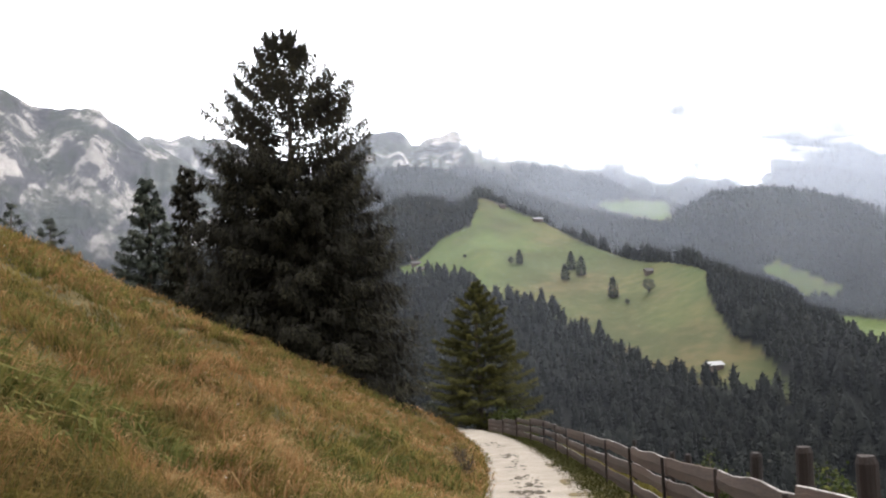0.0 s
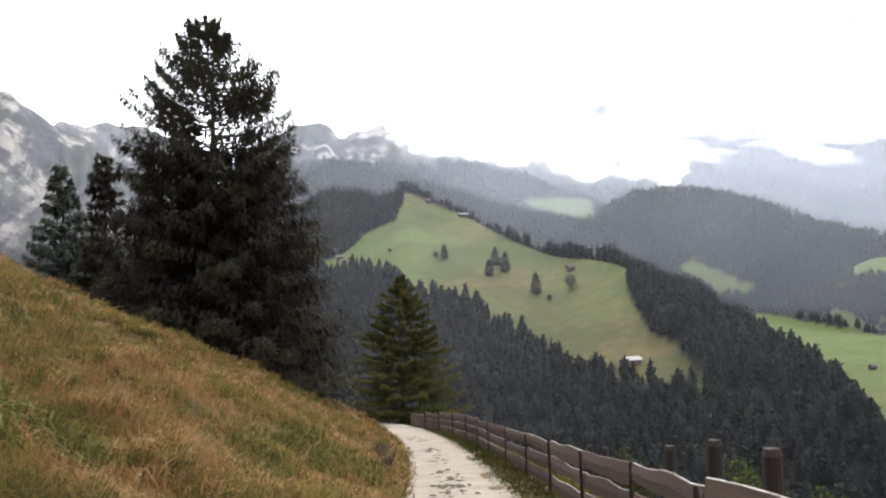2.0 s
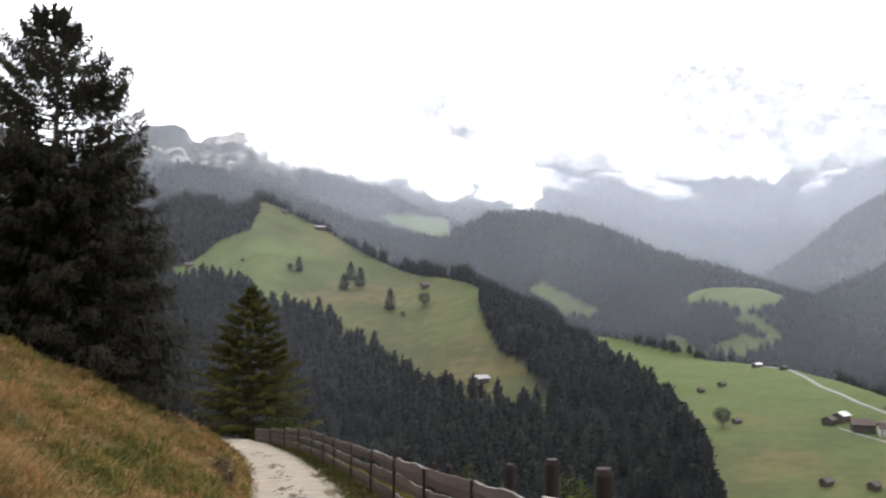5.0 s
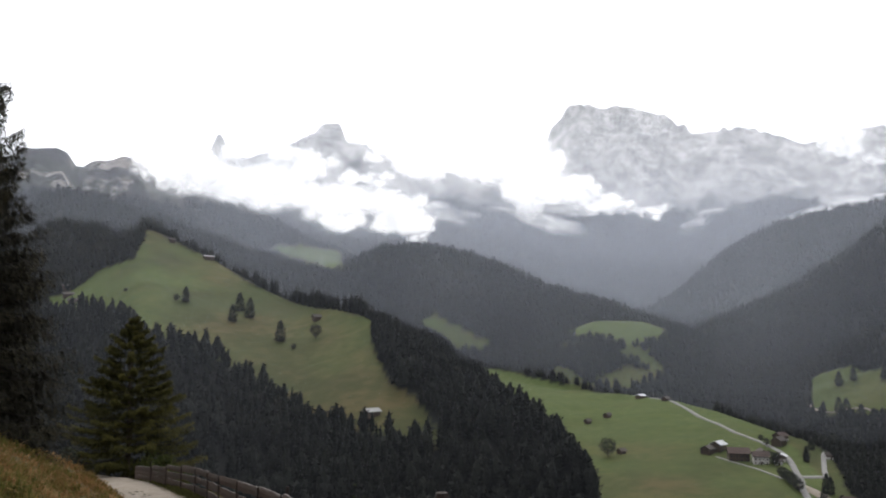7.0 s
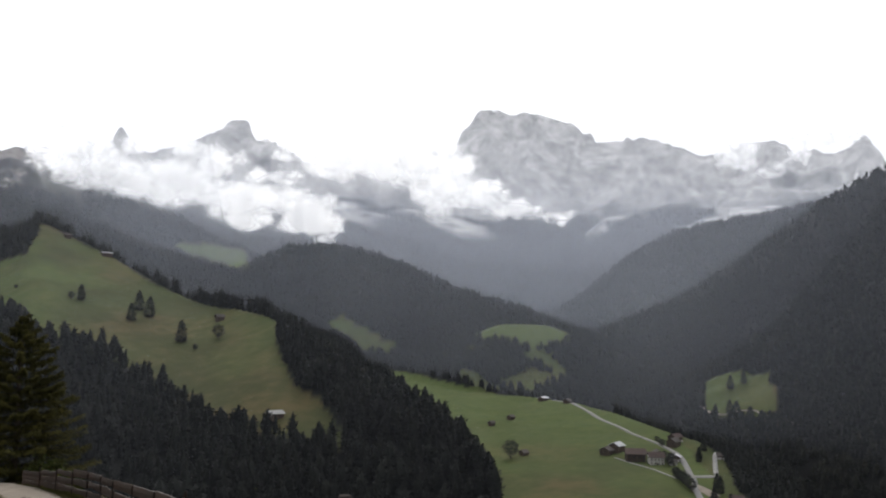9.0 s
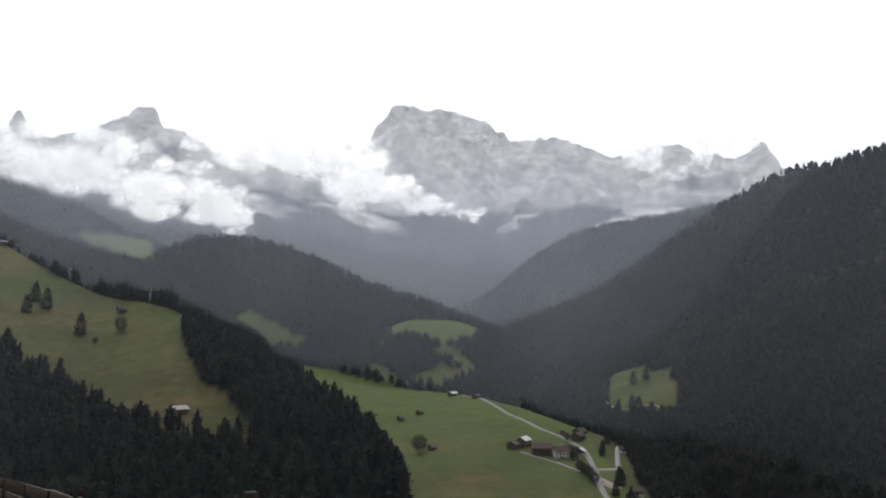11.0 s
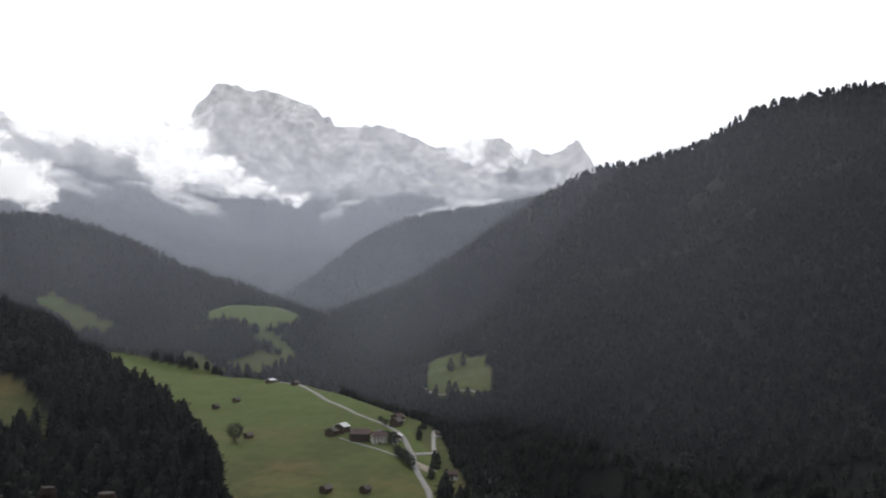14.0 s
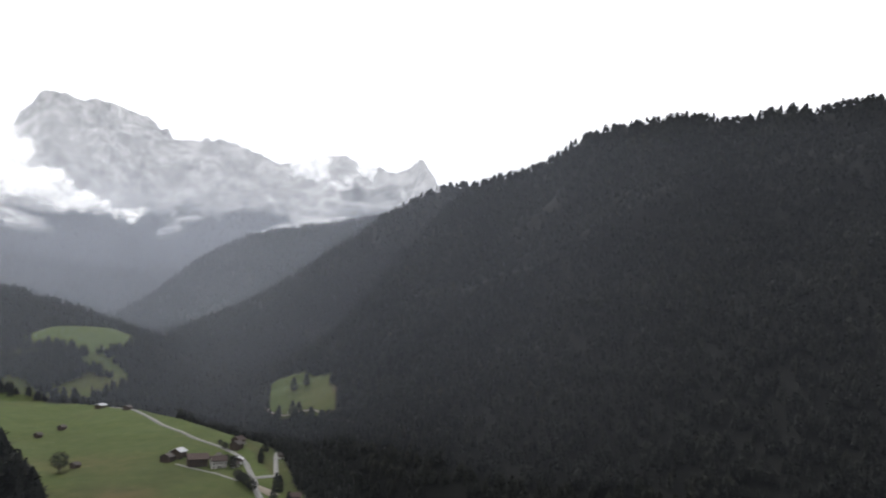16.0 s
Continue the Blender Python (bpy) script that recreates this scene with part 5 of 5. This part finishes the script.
# ---- lone trees, barns and the hamlet ----
def far_tree(x, y, height, seed, label, broad=False, group="lone trees on the pastures"):
    r = np.random.default_rng(seed)
    tree = thing("tree", pose(x, y, ground_z(x, y) - 0.2), label, "tree", group)
    v, f = tube([(0, 0, 0), (0.05, 0, height * 0.4), (0, 0.05, height * 0.85)], [0.03 * height, 0.02 * height, 0.006 * height], 6)
    part("trunk", arrays_mesh("trunk", v, f), M_BARK, tree)
    n = 900
    if broad:
        b, c, q = r.uniform(0, 6.28, n), r.uniform(-1, 1, n), r.uniform(0.55, 1.05, n)
        lump = 1 + 0.22 * np.sin(3 * b + seed) * np.cos(2.5 * c)
        w = 0.38 * height * q * lump
        base = np.stack([w * np.sqrt(1 - c * c) * np.cos(b), w * np.sqrt(1 - c * c) * np.sin(b), 0.58 * height + 0.40 * height * c * q], 1)
    else:
        s = r.uniform(0, 1, n) ** 1.3
        b = r.uniform(0, 6.28, n)
        w = 0.23 * height * (1 - s**1.9) ** 0.8 * np.minimum(1, 0.6 + 3 * s) * r.uniform(0.4, 1.1, n) * (1 + 0.15 * np.sin(22 * s)) + 0.01
        base = np.stack([w * np.cos(b), w * np.sin(b), height * (0.06 + 0.92 * s)], 1)
    way = base * (1, 1, 0) + r.normal(0, 0.5, (n, 3)) + (0, 0, -0.3)
    v, f = sprays(base, way, np.full(n, 0.085 * height) * r.uniform(0.6, 1.3, n), np.full(n, 0.03 * height) * r.uniform(0.6, 1.3, n), r)
    part("crown", arrays_mesh("crown", v, f, {"tint": np.repeat(np.clip(r.normal(0.5, 0.2, n), 0, 1), 4)}), M_WOODS, tree)
    return tree


for k, (x, y, h, broad) in enumerate(((137, 693, 17, 0), (106, 742, 15, 0), (117, 777, 17, 0), (123, 759, 18, 0), (71, 783, 14, 0), (63, 780, 7, 1), (163, 681, 12, 1), (143, 670, 5, 1), (22, 806, 4, 1), (386, 603, 16, 1))):
    far_tree(x, y, h, 60 + k, "round-headed tree standing alone on the pasture" if broad else "dark spruce standing alone on the steep pasture", bool(broad))


def box(bm, x0, x1, y0, y1, z0, z1):
    v = [bm.verts.new((x, y, z)) for z in (z0, z1) for x, y in ((x0, y0), (x1, y0), (x1, y1), (x0, y1))]
    for q in ((3, 2, 1, 0), (4, 5, 6, 7), (0, 1, 5, 4), (1, 2, 6, 5), (2, 3, 7, 6), (3, 0, 4, 7)):
        bm.faces.new([v[i] for i in q])


def house(name, x, y, yaw, w, d, wall, roof, label, category, body=M_BARN, cover=M_ROOF, base=None, windows=0, group=""):
    """A gabled building: walls with gables, an overhanging roof of two slabs, plinth, door, windows; ridge along x."""
    z = min(ground_z(x + a, y + b) for a in (-w / 2, w / 2) for b in (-d / 2, d / 2))
    top = max(ground_z(x + a, y + b) for a in (-w / 2, w / 2) for b in (-d / 2, d / 2))
    wall = wall + min(top - z, 2.5)
    ob = thing(name, pose(x, y, z, 0, 0, yaw), label, category, group)
    bm = bmesh.new()
    pts = [(-d / 2, -0.6), (d / 2, -0.6), (d / 2, wall), (0, wall + roof), (-d / 2, wall)]
    a, b = ([bm.verts.new((s * w / 2, p, q)) for p, q in pts] for s in (-1, 1))
    bm.faces.new(a[::-1]), bm.faces.new(b)
    for k in range(5):
        bm.faces.new((a[k], a[(k + 1) % 5], b[(k + 1) % 5], b[k]))
    bmesh.ops.recalc_face_normals(bm, faces=bm.faces)
    part("wall", bm, body, ob)
    if base:
        bm = bmesh.new()
        box(bm, -w / 2 - 0.06, w / 2 + 0.06, -d / 2 - 0.06, d / 2 + 0.06, -0.7, wall * 0.5)
        part("plinth", bm, base, ob)
    over, run = 0.9, math.hypot(d / 2, roof)
    for s in (-1, 1):
        bm = bmesh.new()
        nx, nz = s * roof / run, d / 2 / run
        ex, ez = s * (d / 2 + over * d / 2 / run), wall - over * roof / run
        v = []
        for u in (-w / 2 - over, w / 2 + over):
            for (p, q), up in (((0, wall + roof), 0.03), ((ex, ez), 0.03), ((ex, ez), 0.25), ((0, wall + roof), 0.25)):
                v.append(bm.verts.new((u, p + nx * up, q + nz * up)))
        for q in ((0, 1, 2, 3), (7, 6, 5, 4), (0, 4, 5, 1), (1, 5, 6, 2), (2, 6, 7, 3), (3, 7, 4, 0)):
            bm.faces.new([v[i] for i in q])
        bmesh.ops.recalc_face_normals(bm, faces=bm.faces)
        part("roof", bm, cover, ob)
    bm = bmesh.new()
    box(bm, -0.6, 0.6, -d / 2 - 0.14, -d / 2 - 0.02, 0.0, 2.1)
    part("door", bm, M_BARN, ob)
    for k in range(windows):
        col, row = k % 4, k // 4
        bm = bmesh.new()
        cx, cz = -w / 2 + w * (col + 0.5) / 4, 1.3 + 2.7 * row
        if cz + 0.7 < wall:
            box(bm, cx - 0.45, cx + 0.45, -d / 2 - 0.12, -d / 2 - 0.03, cz - 0.6, cz + 0.6)
            part("window", bm, M_GLASS, ob)
        else:
            bm.free()
    return ob


HAY = "small dark weathered hay barn on the pasture"
for x, y, w, d, yaw in ((-27, 901, 9, 6, 15), (-21, 867, 9, 6, -10), (-30, 926, 9, 5, 5), (73, 990, 6, 4, 10), (175, 729, 6, 5, 10), (190, 772, 10, 6, -20), (479, 749, 8, 5, 30), (447, 734, 6, 4, 20), (402, 608, 6, 5, 15), (561, 765, 8, 6, 25)):
    house("hay_barn", x, y, yaw, w, d, 2.4, 1.8, HAY, "barn", group="hay barns")
house("hay_barn", 157, 507, 20, 9, 6, 2.4, 1.6, "small barn with a pale weathered roof at the meadow's foot", "barn", M_BARN, M_ROOF_GREY, group="hay barns")
house("shed", 108, 946, 15, 10, 5, 2.2, 1.2, "long low shed with a pale roof on the skyline pasture", "barn", M_BARN, M_ROOF_GREY)
house("shed", 558, 806, 20, 10, 7, 2.5, 1.4, "low shed with a pale metal roof beside the road", "barn", M_BARN, M_ROOF_PALE)


def ribbon(name, line, width, material, label, lift=0.25, kind="structure"):
    """A road laid on the ground along a line of places."""
    pts = np.array(line, float)
    s = np.concatenate([[0], np.cumsum(np.hypot(*np.diff(pts, axis=0).T))])
    q = np.arange(0, s[-1], 3.0)
    x, y = np.interp(q, s, pts[:, 0]), np.interp(q, s, pts[:, 1])
    for _ in range(3):
        x[1:-1], y[1:-1] = (x[:-2] + 2 * x[1:-1] + x[2:]) / 4, (y[:-2] + 2 * y[1:-1] + y[2:]) / 4
    dx, dy = np.gradient(x), np.gradient(y)
    n = np.hypot(dx, dy)
    rows = []
    for u, drop in ((-0.55, -1.2), (-0.5, 0), (0, 0.08), (0.5, 0), (0.55, -1.2)):
        w = width * u * (1 + 0.12 * fbm(q, q * 0 + u, 9, 2, 5))
        px, py = x + dy / n * w, y - dx / n * w
        rows.append(np.stack([px, py, land(x, y) + EYE + lift + drop], -1))
    v = np.stack(rows, 1).reshape(-1, 3)
    i, j = np.meshgrid(np.arange(len(q) - 1), np.arange(4), indexing="ij")
    f = np.stack([i * 5 + j, (i + 1) * 5 + j, (i + 1) * 5 + j + 1, i * 5 + j + 1], -1).reshape(-1, 4)
    return tagged(part(name, arrays_mesh(name, v, f, smooth=True), material), label, "road", kind=kind)


ribbon("road", [(566, 800), (565, 763), (533, 674), (514, 604), (510, 566), (500, 535), (491, 518), (477, 498), (466, 484), (456, 469), (441, 453), (425, 430), (410, 407), (392, 385)], 4.4, M_ROAD, "narrow pale valley road running down to the hamlet")
ribbon("farm_track", [(452, 552), (451, 536), (453, 509), (449, 486), (447, 476)], 2.4, M_ROAD, "pale farm track along the hamlet's edge")
ribbon("forest_road", [(704, 712), (698, 700), (691, 683), (690, 668), (699, 660), (706, 640), (701, 608), (683, 580), (669, 543)], 4, M_EARTH, "pale forest road beside the clearing")
ribbon("yard", [(461, 477), (470, 475), (482, 472)], 8, M_ROAD, "paved yard below the hamlet")
ribbon("side_road", [(481, 472), (494, 486), (510, 502), (523, 515), (533, 523)], 3.6, M_ROAD, "short paved side road rising behind the yard")
ribbon("gravel_yard", [(446, 459), (445, 448), (442, 434)], 9, M_EARTH, "pale sandy yard beside the road")

FARM = "alpine farmhouse with white plastered ground floor and a brown shingle roof"
BROWN = "brown wooden farmhouse with a wide shingle roof in the hamlet"
house("farmhouse", 466, 567, 25, 11, 9, 4.0, 2.4, "dark farm building with a pale metal roof in the hamlet", "house", M_BARN, M_ROOF_PALE, None, 4, "hamlet houses")
house("farmhouse", 454, 565, 25, 9, 8, 3.2, 2.2, "dark wooden barn beside the metal-roofed building", "barn", M_BARN, M_ROOF, None, 0, "hamlet houses")
house("farmhouse", 460, 537, -32, 15, 12, 4.6, 3.4, BROWN, "house", M_BARN, M_ROOF_RED, None, 8, "hamlet houses")
house("farmhouse", 467, 521, -32, 11, 10, 4.6, 3.0, FARM, "house", M_PLASTER, M_ROOF_RED, None, 8, "hamlet houses")
house("farmhouse", 479, 532, 60, 12, 7, 3.4, 2.2, BROWN, "house", M_BARN, M_ROOF, None, 0, "hamlet houses")
house("farmhouse", 483, 516, 40, 7, 6, 3.0, 1.4, "small house with a pale metal roof by the road", "house", M_BARN, M_ROOF_PALE, M_PLASTER, 4, "hamlet houses")
house("farmhouse", 473, 509, -20, 5, 4, 2.4, 1.3, "low garden shed with pale walls", "shed", M_PLASTER, M_ROOF, None, 0, "hamlet houses")
house("farmhouse", 513, 551, 20, 10, 8, 3.6, 2.6, "brown wooden barn with a shingle roof across the road", "barn", M_BARN, M_ROOF, None, 0, "hamlet houses")
house("farmhouse", 524, 561, 15, 10, 8, 4.0, 2.6, BROWN, "house", M_BARN, M_ROOF_RED, M_PLASTER, 4, "hamlet houses")
house("farmhouse", 522, 507, -35, 6, 5, 2.8, 1.6, "small brown hut with pale walls beside the side road", "hut", M_BARN, M_ROOF, M_PLASTER, 0, "hamlet houses")
house("farmhouse", 447, 421, -40, 8, 6, 3.0, 1.8, "low brown house below the sandy yard", "house", M_BARN, M_ROOF_RED, M_PLASTER, 4, "hamlet houses")
house("farmhouse", 461, 401, -30, 12, 9, 3.4, 1.8, "wide house with a grey metal roof below the woods", "house", M_PLASTER, M_ROOF_GREY, None, 4, "hamlet houses")
for x, y, w in ((354, 444, 8), (373, 427, 7)):
    house("hay_barn", x, y, 20, w, 5, 2.4, 1.8, HAY, "barn", group="hay barns")
for k, (x, y, h, broad) in enumerate(((434, 449, 9, 1), (438, 458, 10, 1), (442, 466, 10, 1), (446, 475, 9, 1), (450, 481, 8, 1), (468, 507, 8, 1), (474, 513, 9, 1), (480, 517, 7, 1), (486, 532, 5, 1), (505, 556, 7, 1), (512, 570, 6, 1), (496, 505, 9, 0), (503, 512, 10, 0), (526, 530, 11, 0), (466, 541, 5, 1), (430, 424, 11, 0), (452, 440, 12, 0), (458, 449, 11, 0), (735, 700, 16, 0), (745, 690, 14, 0))):
    far_tree(x, y, h, 90 + k, "leafy garden tree between the hamlet's houses" if broad else "dark spruce beside the hamlet", bool(broad), "trees in the hamlet")
for k, (x, y, h) in enumerate(((702, 672, 17), (699, 660, 20), (694, 650, 16), (697, 640, 21), (690, 632, 18), (693, 622, 20), (686, 612, 19), (680, 600, 17), (700, 628, 16), (676, 588, 18), (690, 645, 15))):
    far_tree(x - 9, y - 11, h - 1, 130 + k, "tall dark spruce below the forest clearing", False, "spruces below the clearing")
